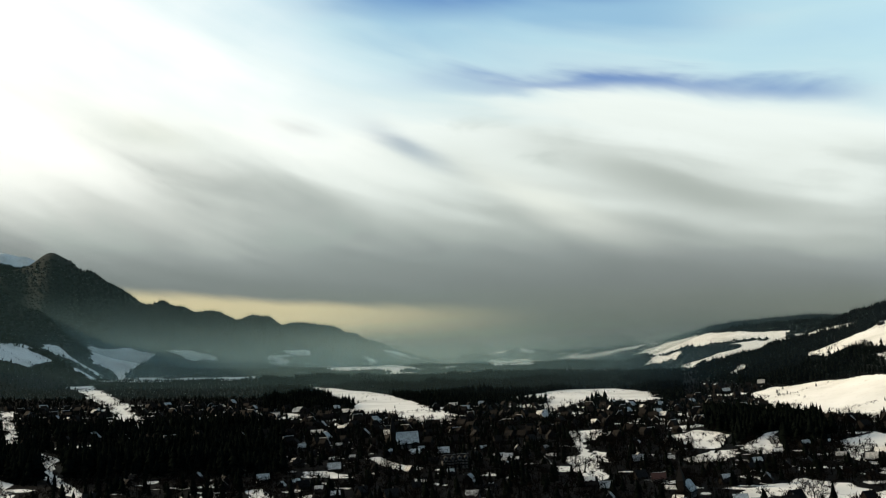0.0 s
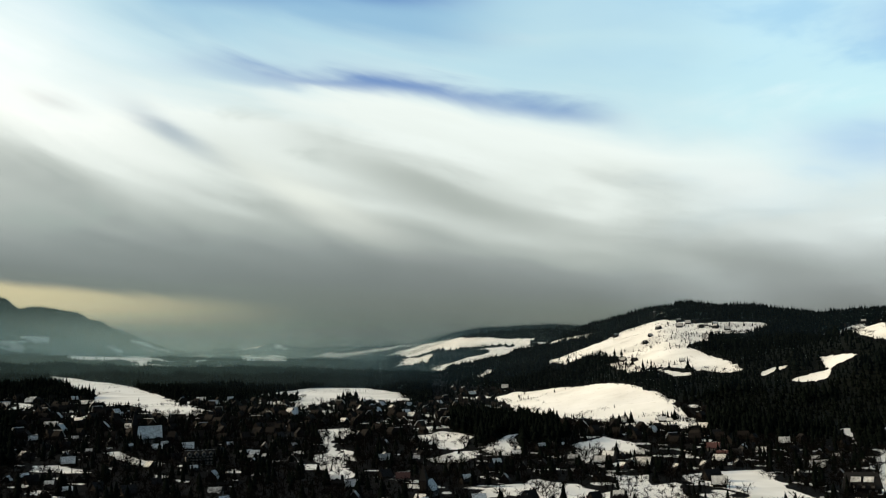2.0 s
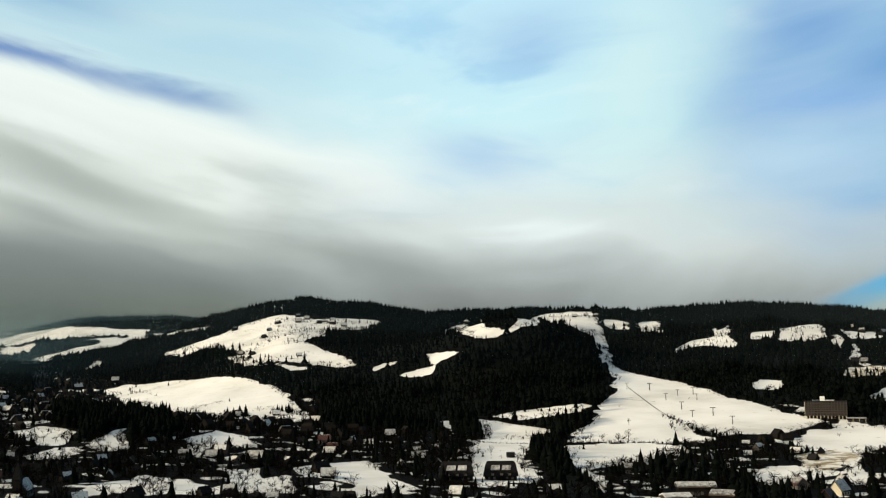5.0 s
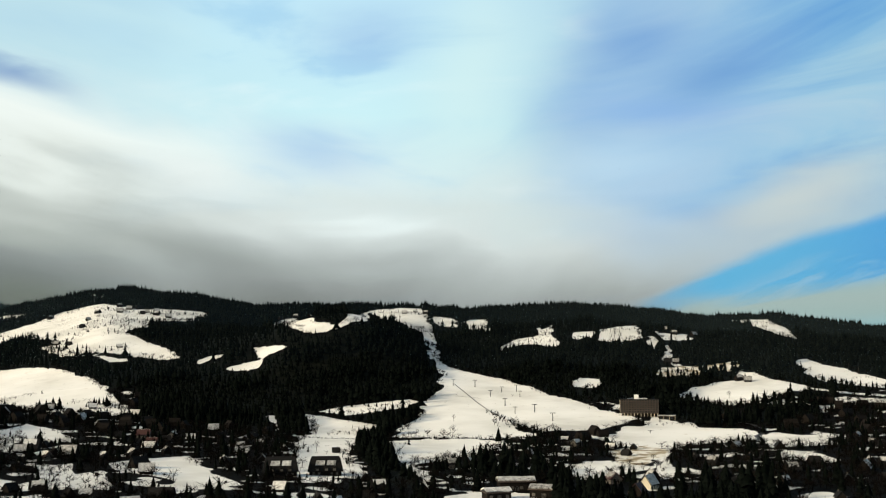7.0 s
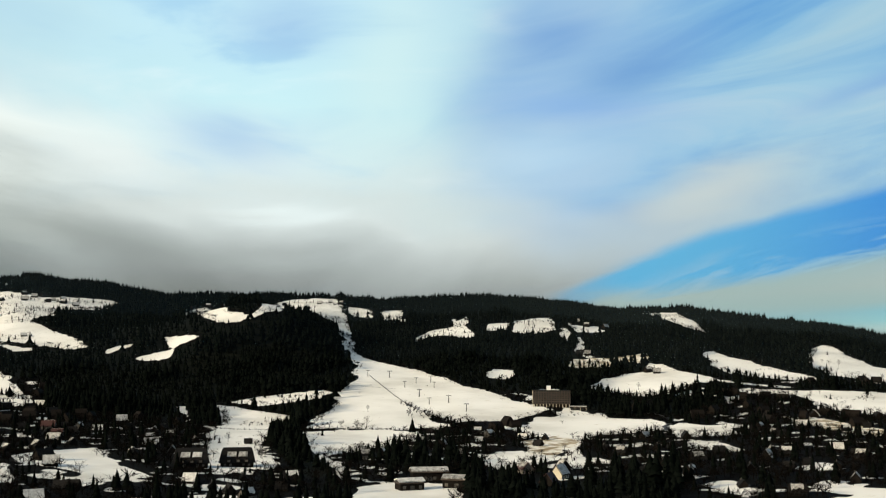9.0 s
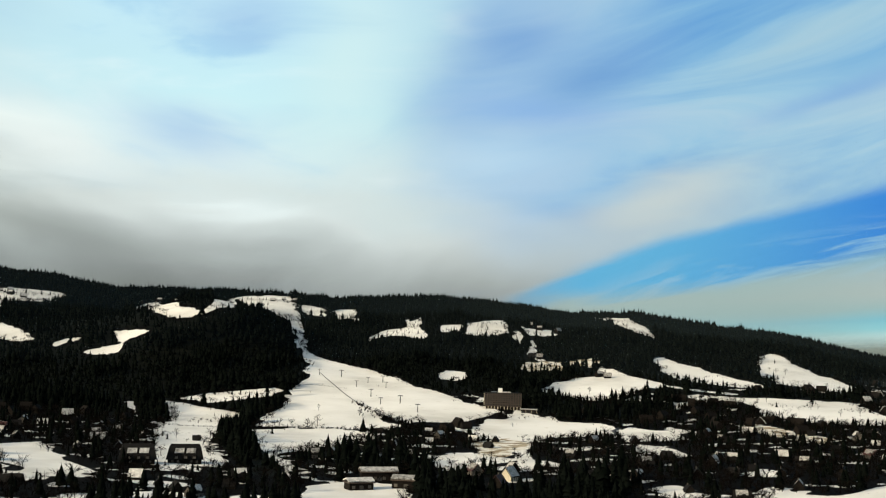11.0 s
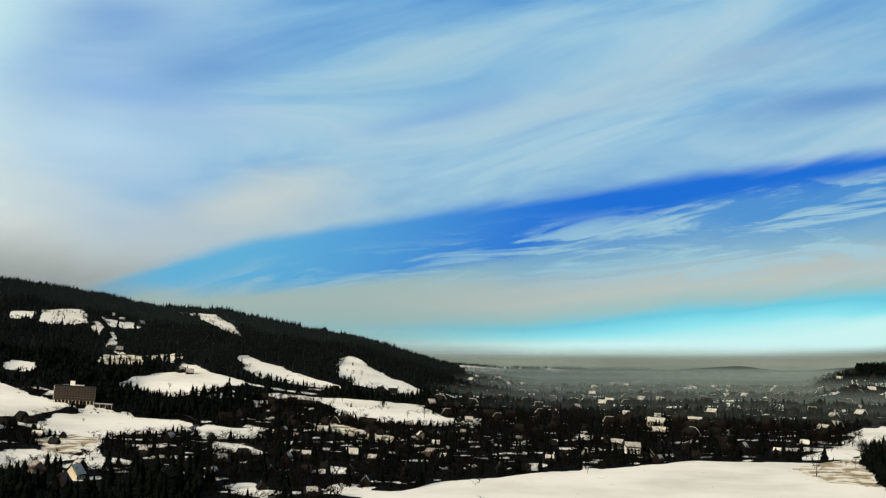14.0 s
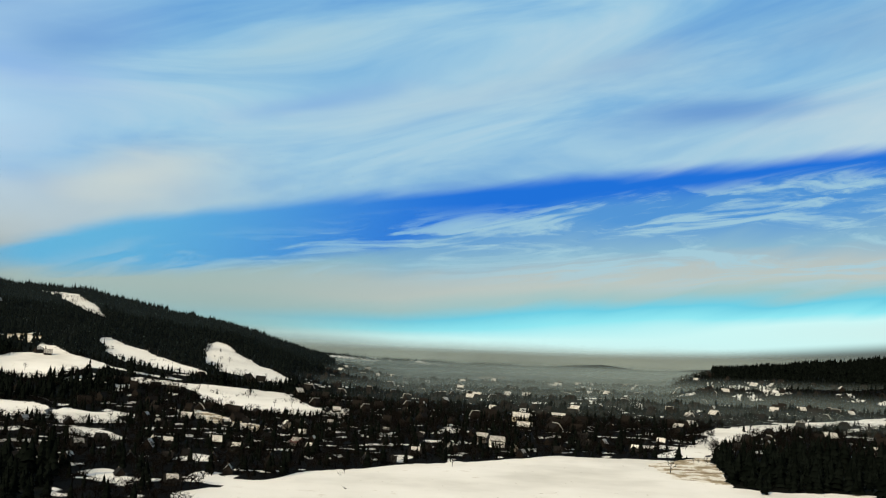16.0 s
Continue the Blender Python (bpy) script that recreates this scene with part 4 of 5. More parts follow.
# bare trees and scrub along the borders of the snow fields
x, y = grid_points(-1100, 1700, -300, 2100, 4.5, 24)
t, r = polar(x, y)
keep = (t > -29) & (t < 111) & (r > 400) & in_fields(x, y, 6.0)
x, y = x[keep], y[keep]
edge = np.zeros(len(x), bool)
for dx, dy in ((8, 0), (-8, 0), (0, 8), (0, -8)):
    edge |= ~in_fields(x + dx, y + dy, 6.0)
rng = np.random.RandomState(25)
edge &= (rng.rand(len(x)) < 0.7 * smooth(0.42, 0.62, value_noise(x, y, 40, 2))) & clear_of_houses(x, y, 3.0) & ~inside(x, y, FIELDS["valley_field"])
x, y = x[edge], y[edge]
scatter("field_border_trees", CROWNS, x, y, 2.0 + 6.0 * rng.rand(len(x)) ** 1.6, 1.0 + 0.4 * rng.rand(len(x)), "bare trees and scrub along the borders of snowy fields", "trees", TWIGS, 26)

# brush, saplings and overgrown field edges on the open snow
x, y = grid_points(-1300, 1900, -500, 2500, 5.0, 14)
t, r = polar(x, y)
keep = in_fields(x, y, 2.0, skip=("valley_field", "near_field_a", "near_field_b")) & (t > -31) & (t < 113)
x, y, t, r = x[keep], y[keep], t[keep], r[keep]
rng = np.random.RandomState(6)
high = lie(x, y) > 55
line = np.abs(value_noise(x, y, 150, 2) - 0.5) < np.where(high, 0.040, 0.010)
clump = value_noise(x, y, 55, 2) > np.where(high, 0.66, 0.80)
piste = inside(x, y, FIELDS["piste_low"])
keep = ((line | clump) & ~piste | (rng.rand(len(x)) < 0.003)) & (rng.rand(len(x)) < 0.8)
x, y = x[keep], y[keep]
bushy = rng.rand(len(x)) < 0.75
scatter("field_brush", SCRUB, x[bushy], y[bushy], 1.2 + 3.0 * rng.rand(bushy.sum()) ** 2, np.full(bushy.sum(), 1.5), "bare brush along the edges of snowy fields", "bushes", TWIGS, 7)
scatter("field_saplings", SMALL, x[~bushy], y[~bushy], 2.0 + 5.0 * rng.rand((~bushy).sum()) ** 2, np.full((~bushy).sum(), 1.3), "young spruces scattered over snowy fields", "trees", SPRUCE, 8)

x, y = grid_points(-2800, 4600, 300, 4900, 17.0, 12)
t, r = polar(x, y)
keep = (((t > -28) & (t < 32) & (r > 2600)) | ((t > 70) & (t < 110) & (r > 2600) & (r < 4400))) & (r < 4850)
x, y, r = x[keep], y[keep], r[keep]
z = lie(x, y)
rng = np.random.RandomState(4)
keep = (snow_cover(x, y) < 0.4) & (z < 480 + 25 * rng.randn(len(x)))
x, y = x[keep], y[keep]
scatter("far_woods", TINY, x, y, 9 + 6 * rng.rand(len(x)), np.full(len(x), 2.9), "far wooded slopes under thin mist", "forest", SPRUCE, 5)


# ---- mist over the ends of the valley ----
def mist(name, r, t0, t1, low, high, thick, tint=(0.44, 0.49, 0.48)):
    """A sheet that stands in for mist and haze along an arc of the valley, thickest at the ground and gone at its upper
    edge.
    """
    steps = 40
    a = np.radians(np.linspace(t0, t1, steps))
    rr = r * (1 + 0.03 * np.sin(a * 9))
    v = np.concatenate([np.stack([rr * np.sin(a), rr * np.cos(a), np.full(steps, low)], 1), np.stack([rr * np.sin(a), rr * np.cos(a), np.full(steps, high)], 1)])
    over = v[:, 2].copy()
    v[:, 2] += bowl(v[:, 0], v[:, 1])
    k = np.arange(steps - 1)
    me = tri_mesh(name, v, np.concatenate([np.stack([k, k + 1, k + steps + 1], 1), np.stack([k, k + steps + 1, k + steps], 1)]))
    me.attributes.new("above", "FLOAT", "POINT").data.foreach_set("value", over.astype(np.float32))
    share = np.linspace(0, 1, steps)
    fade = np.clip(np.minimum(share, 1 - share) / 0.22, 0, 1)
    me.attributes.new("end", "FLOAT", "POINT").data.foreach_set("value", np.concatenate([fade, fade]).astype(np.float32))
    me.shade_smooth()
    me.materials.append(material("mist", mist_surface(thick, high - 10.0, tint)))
    return tagged(new(name, me), "thin grey sheet standing in for winter mist and haze across the valley", "mist", kind="stuff")


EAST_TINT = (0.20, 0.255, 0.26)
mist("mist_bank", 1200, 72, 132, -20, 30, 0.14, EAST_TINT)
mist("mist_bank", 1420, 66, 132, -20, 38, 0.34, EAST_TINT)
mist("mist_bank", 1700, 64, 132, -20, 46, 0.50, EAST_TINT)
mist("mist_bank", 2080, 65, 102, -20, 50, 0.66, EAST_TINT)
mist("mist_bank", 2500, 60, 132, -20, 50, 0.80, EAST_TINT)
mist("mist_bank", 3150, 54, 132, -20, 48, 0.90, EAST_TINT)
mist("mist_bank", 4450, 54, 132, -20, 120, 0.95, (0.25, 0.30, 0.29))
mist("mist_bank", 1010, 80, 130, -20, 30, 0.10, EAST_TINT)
# thin dark blue sheets added as aerial haze in front of the wooded hills
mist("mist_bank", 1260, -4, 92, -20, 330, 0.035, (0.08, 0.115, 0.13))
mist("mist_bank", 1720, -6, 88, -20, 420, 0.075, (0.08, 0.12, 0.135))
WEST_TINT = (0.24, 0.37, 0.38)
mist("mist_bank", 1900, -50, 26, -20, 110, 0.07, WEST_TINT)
# tall teal sheet added as aerial haze over the western mountains
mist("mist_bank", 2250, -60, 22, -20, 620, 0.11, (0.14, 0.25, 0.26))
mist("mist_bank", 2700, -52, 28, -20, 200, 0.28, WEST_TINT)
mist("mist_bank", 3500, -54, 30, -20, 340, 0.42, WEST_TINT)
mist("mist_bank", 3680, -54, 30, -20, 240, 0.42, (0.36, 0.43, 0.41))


# ---- builders ----
def quads(parts_):
    """One mesh from boxes and prisms given as (corner list, face list)."""
    bm = bmesh.new()
    for corners, faces in parts_:
        vs = [bm.verts.new(c) for c in corners]
        for f in faces:
            bm.faces.new([vs[i] for i in f])
    bmesh.ops.recalc_face_normals(bm, faces=bm.faces)
    return bm


BOX_FACES = [(0, 1, 2, 3), (4, 7, 6, 5), (0, 4, 5, 1), (1, 5, 6, 2), (2, 6, 7, 3), (3, 7, 4, 0)]


def box(x0, x1, y0, y1, z0, z1):
    return [(x0, y0, z0), (x1, y0, z0), (x1, y1, z0), (x0, y1, z0), (x0, y0, z1), (x1, y0, z1), (x1, y1, z1), (x0, y1, z1)], BOX_FACES


def gable(x0, x1, half, z0, z1, top):
    """House body with its ridge along x."""
    c = [(x0, -half, z0), (x0, half, z0), (x0, half, z1), (x0, 0, top), (x0, -half, z1), (x1, -half, z0), (x1, half, z0), (x1, half, z1), (x1, 0, top), (x1, -half, z1)]
    return c, [(0, 1, 2, 3, 4), (5, 9, 8, 7, 6), (0, 5, 6, 1), (1, 6, 7, 2), (2, 7, 8, 3), (3, 8, 9, 4), (4, 9, 5, 0)]


def slope_slab(x0, x1, side, half, eave, top, thick, lift, inset=0.0, ragged=0.0, seed=0):
    """One slope of a roof, or the snow that lies on it (with an uneven lower edge)."""
    rng = np.random.RandomState(seed)
    n = 1 if ragged == 0 else 6
    run = math.hypot(half, top - eave)
    nx, nz = (top - eave) / run, half / run
    cols = []
    for k in range(n + 1):
        x = x0 + inset + (x1 - x0 - 2 * inset) * k / n
        low = ragged * rng.rand() + (inset if ragged else 0.0)
        for s in (low / run, 1.0):
            yy, zz = half * (1 - s), eave + (top - eave) * s
            cols.append((x, side * (yy + nx * lift), zz + nz * lift))
            cols.append((x, side * (yy + nx * (lift + thick)), zz + nz * (lift + thick)))
    faces = []
    for k in range(n):
        a, b = 4 * k, 4 * k + 4
        faces += [(a, b, b + 2, a + 2), (a + 1, a + 3, b + 3, b + 1), (a, a + 1, b + 1, b), (a + 2, b + 2, b + 3, a + 3)]
    faces += [(0, 2, 3, 1), (4 * n, 4 * n + 1, 4 * n + 3, 4 * n + 2)]
    return cols, faces


def part(name, bm, mat, parent, label=""):
    me = bpy.data.meshes.new(name)
    bm.to_mesh(me)
    bm.free()
    me.materials.append(mat)
    ob = new(name, me)
    ob.parent = parent
    return tagged(ob, label)


def thing(name, label, category, group=""):
    ob = new(name)
    ob.empty_display_size = 2.0
    return tagged(ob, label, category, group)


def stand(x, y, turn=0.0, size=1.0, sink=0.3):
    z = float(height(np.array([x]), np.array([y]))[0]) - sink
    return Matrix.LocRotScale((x, y, z), Euler((0, 0, radians(turn))), (size, size, size))


def put_copy(ob, m):
    """A copy whose whole pose and size are m, whatever the size of the first one."""
    return copy_thing(ob, m @ Matrix.Diagonal((*(1 / s for s in ob.scale), 1)))


def facing(x, y):
    """Turn, in degrees, that brings a thing's -y side to face the middle of the valley."""
    return -math.degrees(math.atan2(x, y))


def window_row(parent, xs, y, z, w, h, mat=GLASS, frame=TIMBER):
    """Windows in a wall that faces -y (or +y, where y is positive): a frame and its pane."""
    out = -1 if y < 0 else 1
    for x in xs:
        win = part("window", quads([box(x - w / 2 - 0.12, x + w / 2 + 0.12, min(y, y + 0.10 * out), max(y, y + 0.10 * out), z - 0.12, z + h + 0.12)]), frame, parent)
        part("pane", quads([box(x - w / 2, x + w / 2, min(y + 0.10 * out, y + 0.14 * out), max(y + 0.10 * out, y + 0.14 * out), z, z + h)]), mat, win)


def house(label, length, half, eave, top, wall, roof, snow, seed):
    """A mountain house with a steep roof."""
    ob = thing("house", label, "house", "houses of the town")
    x0, x1 = -length / 2, length / 2
    part("wall", quads([gable(x0, x1, half, -1.0, eave + 0.4, top)]), wall, ob)
    over = half + 0.9
    drop = eave - 0.9 * (top - eave) / half
    for k, side in enumerate((-1, 1)):
        slope = part("roof_slope", quads([slope_slab(x0 - 0.9, x1 + 0.9, side, over, drop, top + 0.35, 0.25, 0.0)]), roof, ob)
        if snow[k]:
            part("snow_cover", quads([slope_slab(x0 - 0.8, x1 + 0.8, side, over, drop, top + 0.35, 0.22, 0.255, 0.15 + (1 - snow[k]) * 2.2, 0.9 + (1 - snow[k]) * 3, seed + k)]), SNOW, slope, "settled white snow on the roof")
    part("chimney", quads([box(length * 0.18, length * 0.18 + 0.8, 0.4, 1.2, eave, top + 1.3), box(length * 0.18 - 0.1, length * 0.18 + 0.9, 0.3, 1.3, top + 1.3, top + 1.45)]), PLASTER, ob)
    window_row(ob, [-length * 0.25, length * 0.25], -half, 1.2, 1.1, 1.3)
    part("door", quads([box(-0.55, 0.55, -half - 0.08, -half + 0.02, 0.0, 2.1)]), TIMBER, ob)
    return ob


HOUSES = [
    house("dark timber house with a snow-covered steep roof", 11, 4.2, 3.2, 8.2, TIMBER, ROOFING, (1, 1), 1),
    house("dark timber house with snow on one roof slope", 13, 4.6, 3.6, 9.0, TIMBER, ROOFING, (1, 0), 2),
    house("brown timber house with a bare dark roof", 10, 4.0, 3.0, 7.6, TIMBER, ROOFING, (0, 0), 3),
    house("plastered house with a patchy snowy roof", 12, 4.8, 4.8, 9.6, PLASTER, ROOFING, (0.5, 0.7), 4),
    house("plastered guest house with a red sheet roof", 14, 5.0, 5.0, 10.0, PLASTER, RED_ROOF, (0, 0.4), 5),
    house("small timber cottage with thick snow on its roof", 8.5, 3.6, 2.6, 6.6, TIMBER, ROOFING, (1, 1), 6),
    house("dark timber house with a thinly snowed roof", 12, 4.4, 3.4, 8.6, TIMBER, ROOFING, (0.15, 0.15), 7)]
PLAIN_HOUSES = 290
rng = np.random.RandomState(8)
first = [True] * len(HOUSES)
for x, y in list(zip(SITE_X, SITE_Y))[:PLAIN_HOUSES]:
    k = rng.choice(len(HOUSES), p=[0.03, 0.10, 0.42, 0.08, 0.03, 0.03, 0.31] if y > x * 0.7 else [0.02, 0.06, 0.50, 0.04, 0.02, 0.02, 0.34])
    m = stand(x, y, facing(x, y) + rng.choice([0, 90]) + 22 * rng.randn(), 0.46 + 0.20 * rng.rand())
    if first[k]:
        HOUSES[k].matrix_basis, first[k] = m, False
    else:
        put_copy(HOUSES[k], m)


def far_houses():
    """The rest of the town, too many and too far to tell apart: bodies and snowy roofs."""
    rng = np.random.RandomState(9)
    xs, ys = SITE_X[PLAIN_HOUSES:], SITE_Y[PLAIN_HOUSES:]
    zs = height(xs, ys)
    bodies, snows = [], []
    for x, y, z in zip(xs, ys, zs):
        m = Matrix.Translation((x, y, z - 0.5)) @ Matrix.Rotation(rng.rand() * 6.28, 4, "Z")
        length, half, eave = 6 + 6 * rng.rand(), 2.8 + 1.5 * rng.rand(), 2.4 + 2 * rng.rand()
        top = eave + half * 1.1
        c, f = gable(-length / 2, length / 2, half, -1, eave, top)
        bodies.append(([m @ Vector(p) for p in c], f))
        for side in (-1, 1):
            if rng.rand() < 0.12:
                c, f = slope_slab(-length / 2 - 0.7, length / 2 + 0.7, side, half + 0.7, eave - 0.7, top + 0.2, 0.4, 0.0)
                snows.append(([m @ Vector(p) for p in c], f))
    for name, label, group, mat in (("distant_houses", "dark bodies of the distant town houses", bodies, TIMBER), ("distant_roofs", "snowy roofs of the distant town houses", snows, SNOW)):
        verts, faces, o = [], [], 0
        for c, f in group:
            verts += [tuple(p) for p in c]
            faces += [tuple(i + o for i in q) for q in f]
            o += len(c)
        me = bpy.data.meshes.new(name)
        me.from_pydata(verts, [], faces)
        me.materials.append(mat)
        tagged(new(name, me), label, "houses", kind="stuff")


far_houses()


# ---- single trees ----
def conifer_thing(seed):
    ob = thing("spruce_tree", "dark narrow spruce beside the houses", "tree", "spruces among the nearest houses")
    v, f = conifer(8, 11, seed, False)
    crown = new("crown", tri_mesh("crown", v, f))
    crown.data.materials.append(SPRUCE)
    crown.parent = ob
    bm = bmesh.new()
    bmesh.ops.create_cone(bm, cap_ends=False, segments=6, radius1=0.018, radius2=0.006, depth=0.7, matrix=Matrix.Translation((0, 0, 0.3)))
    part("trunk", bm, BARK, ob)
    return ob


def limb(verts, tris, a, b, ra, rb):
    axis = (b - a).normalized()
    side = axis.orthogonal().normalized()
    other = axis.cross(side)
    o = len(verts)
    for p, rad in ((a, ra), (b, rb)):
        for k in range(3):
            q = 2.0944 * k
            verts.append(tuple(p + (side * math.cos(q) + other * math.sin(q)) * rad))
    for k in range(3):
        n = (k + 1) % 3
        tris += [(o + k, o + n, o + 3 + n), (o + k, o + 3 + n, o + 3 + k)]


def bare_tree_thing(seed):
    """A leafless tree one metre tall: a trunk that forks into limbs and twigs."""
    rng = random.Random(seed)
    ob = thing("bare_tree", "leafless tree standing in the snow of a field", "tree", "bare trees in the fields")
    trunk_v, trunk_t, twig_v, twig_t = [], [], [], []
    fork = Vector((0.01, 0.0, 0.28))
    limb(trunk_v, trunk_t, Vector((0, 0, -0.05)), fork, 0.03, 0.022)
    limb(trunk_v, trunk_t, fork, Vector((0.0, 0.02, 0.62)), 0.022, 0.010)

    def grow(a, way, length, rad, depth):
        b = a + way * length
        limb(twig_v, twig_t, a, b, rad, rad * 0.6)
        if depth:
            for _ in range(3 if depth > 1 else 4):
                turn_ = Vector((rng.uniform(-1, 1), rng.uniform(-1, 1), rng.uniform(-0.2, 0.9)))
                grow(a + way * length * rng.uniform(0.55, 1.0), (way + turn_ * 0.75).normalized(), length * rng.uniform(0.5, 0.75), rad * 0.6, depth - 1)

    for k in range(9):
        q = 2.4 * k
        low = 0.24 + 0.045 * k
        grow(Vector((0, 0.01, low)), Vector((math.cos(q), math.sin(q), 0.8 + 0.1 * k)).normalized(), 0.26 - 0.012 * k, 0.010, 2)
    for name, v, f, mat in (("trunk", trunk_v, trunk_t, BARK), ("crown", twig_v, twig_t, TWIGS)):
        o = new(name, tri_mesh(name, np.array(v), np.array(f)))
        o.data.materials.append(mat)
        o.parent = ob
    return ob


def plant(kinds, spots, seed):
    rng = np.random.RandomState(seed)
    used = set()
    for n, (x, y, tall_, wide) in enumerate(spots):
        k = n % len(kinds)
        z = float(height(np.array([x]), np.array([y]))[0]) - 0.2
        m = Matrix.LocRotScale((x, y, z), Euler((0, 0, 6.28 * rng.rand())), (tall_ * wide, tall_ * wide, tall_))
        if k in used:
            put_copy(kinds[k], m)
        else:
            kinds[k].matrix_basis = m
            used.add(k)


plant([conifer_thing(60 + k) for k in range(6)], SINGLES, 31)
FIELD_SPRUCES = [(520, -89), (534, -134), (429, 997), (444, 1001), (366, 1072), (362, 1018), (467, 973), (478, 969), (507, 1000), (549, 1179), (378, 995), (387, 993), (379, 935),
                 (432, 1020), (445, 1018), (379, 1092), (749, 802), (493, 484), (500, 476), (603, 554), (602, 544)]
plant([conifer_thing(70 + k) for k in range(3)], [(x, y, 9 + 1.3 * (k % 4), 1.25) for k, (x, y) in enumerate(FIELD_SPRUCES)], 32)
FIELD_TREES = [(567, 797), (555, 741), (558, 738), (557, 728), (634, 792), (670, 671), (592, 605), (603, 605), (451, 467), (460, 466), (475, 461), (481, 455), (495, 460), (447, 585), (487, 582), (471, 560),
               (961, 557), (1229, 537), (1277, 471), (1274, 458), (1021, 396), (1038, 393), (1012, 339), (968, 297), (982, 284), (1181, 403), (1202, 384), (1237, 552), (1187, 498),
               (594, -50), (571, 70), (781, -46), (414, 1071), (413, 1052), (407, 1021), (416, 1018), (361, 820), (279, 688), (301, 703)]
plant([bare_tree_thing(80 + k) for k in range(4)], [(x, y, 7.5 + 1.1 * (k * 7 % 5), 1.0) for k, (x, y) in enumerate(FIELD_TREES)], 33)


# ---- large buildings ----
def flat_windows(parent, xs, zs, y, w, h, mat=GLASS, frame=TIMBER):
    for z in zs:
        window_row(parent, xs, y, z, w, h, mat, frame)


def lodge(x, y):
    ob = thing("lodge", "dark wooden lodge with a tall mansard roof and snow patches", "lodge", "pair of lodges in the paddock")
    part("wall", quads([box(-9, 9, -5.5, 5.5, -1, 3.2)]), TIMBER, ob)
    c = [(-10, -6.6, 2.6), (10, -6.6, 2.6), (10, 6.6, 2.6), (-10, 6.6, 2.6), (-8.6, -3.4, 8.6), (8.6, -3.4, 8.6), (8.6, 3.4, 8.6), (-8.6, 3.4, 8.6), (-7.6, 0, 10.6), (7.6, 0, 10.6)]
    roof = part("roof", quads([(c, [(0, 1, 5, 4), (1, 2, 6, 5), (2, 3, 7, 6), (3, 0, 4, 7), (4, 5, 9, 8), (6, 7, 8, 9), (5, 6, 9), (7, 4, 8), (0, 3, 2, 1)])]), ROOFING, ob)
    for a in (-5.6, 0.6):
        s = [(a, -5.0 + 0.25, 5.9), (a + 5.0, -5.0 + 0.25, 5.9), (a + 5.3, -3.5, 8.45), (a + 0.4, -3.5, 8.45)]
        t_ = [(p[0], p[1] - 0.35, p[2] + 0.18) for p in s]
        part("snow_patch", quads([(s + t_, BOX_FACES)]), SNOW, roof, "patch of snow on the dark roof")
    for a in (-4.5, 0.5, 5.0):
        dormer = part("dormer", quads([gable(-7.2, -5.2, 1.2, 3.0, 4.4, 5.4)]), TIMBER, ob)
        dormer.matrix_basis = pose(a, 0, 0, 0, 0, 90)
        part("pane", quads([box(-7.26, -7.2, -0.8, 0.8, 3.2, 4.4)]), PLASTER, dormer, "pale dormer window")
    window_row(ob, [-6.5, -3.5, 3.5, 6.5], -5.5, 0.8, 1.3, 1.4, PLASTER)
    part("door", quads([box(-0.7, 0.7, -5.6, -5.48, 0, 2.2)]), TIMBER, ob)
    ob.matrix_basis = stand(x, y, facing(x, y))


lodge(336, 472)
lodge(361, 464)


def hotel():
    ob = thing("hotel", "long brown concrete hotel of six storeys with a pale end wall", "hotel")
    part("body", quads([box(-22, 22, -7, 7, 3.2, 19)]), CONCRETE, ob)
    part("end_wall", quads([box(-22.5, -22, -7.2, 7.2, 3.2, 19.4)]), CREAM, ob, "pale plastered end wall")
    for k in range(6):
        z = 4.0 + 2.55 * k
        part("balcony", quads([box(-21.8, 21.8, -8.0, -7.0, z - 0.35, z - 0.15), box(-21.8, 21.8, -8.0, -7.9, z - 0.15, z + 0.55)]), CONCRETE, ob)
        window_row(ob, [-20 + 3.07 * n for n in range(14)], -7.0, z + 0.2, 1.7, 1.4)
        for yy in (-4.2, 0, 4.2):
            pane = part("window", quads([box(-22.62, -22.5, yy - 0.9, yy + 0.9, z + 0.2, z + 1.6)]), GLASS, ob)
    part("roof", quads([box(-22.6, 22.4, -7.6, 7.4, 19, 19.5)]), ROOFING, ob)
    part("roof_house", quads([box(-6, -1, -3, 3, 19.5, 24.5)]), WHITE, ob, "white plant room on the roof")
    part("parapet_snow", quads([box(-1, 9, -4, 4, 19.5, 20.6)]), SNOW, ob, "snow on the flat roof")
    part("plinth", quads([box(-20, 20, -5.5, 6, -2.5, 3.2)]), TIMBER, ob)
    for n in range(12):
        part("pillar", quads([box(-21.5 + 3.8 * n, -20.6 + 3.8 * n, -7.4, -6.5, -2.5, 3.2)]), CREAM, ob)
    ob.matrix_basis = stand(806, 561, -57, 0.8)
    wing = thing("pavilion", "low pavilion with a snowy flat roof beside the hotel", "pavilion")
    part("wall", quads([box(-8, 9, -4, 4, -1.5, 3.6)]), TIMBER, wing)
    part("roof", quads([box(-10, 11, -5.5, 5.5, 3.6, 4.1)]), CONCRETE, wing)
    part("snow_cover", quads([box(-9.7, 10.7, -5.2, 5.2, 4.104, 4.9)]), SNOW, wing, "snow on the flat roof")
    for n in range(4):
        part("pillar", quads([box(-9.5 + 6.4 * n, -9.1 + 6.4 * n, -5.2, -4.8, -1.5, 3.6)]), CREAM, wing)
    window_row(wing, [-6, -2, 2, 6], -4.0, 0.8, 2.4, 1.6)
    wing.matrix_basis = stand(806, 532, -57, 0.8)


hotel()


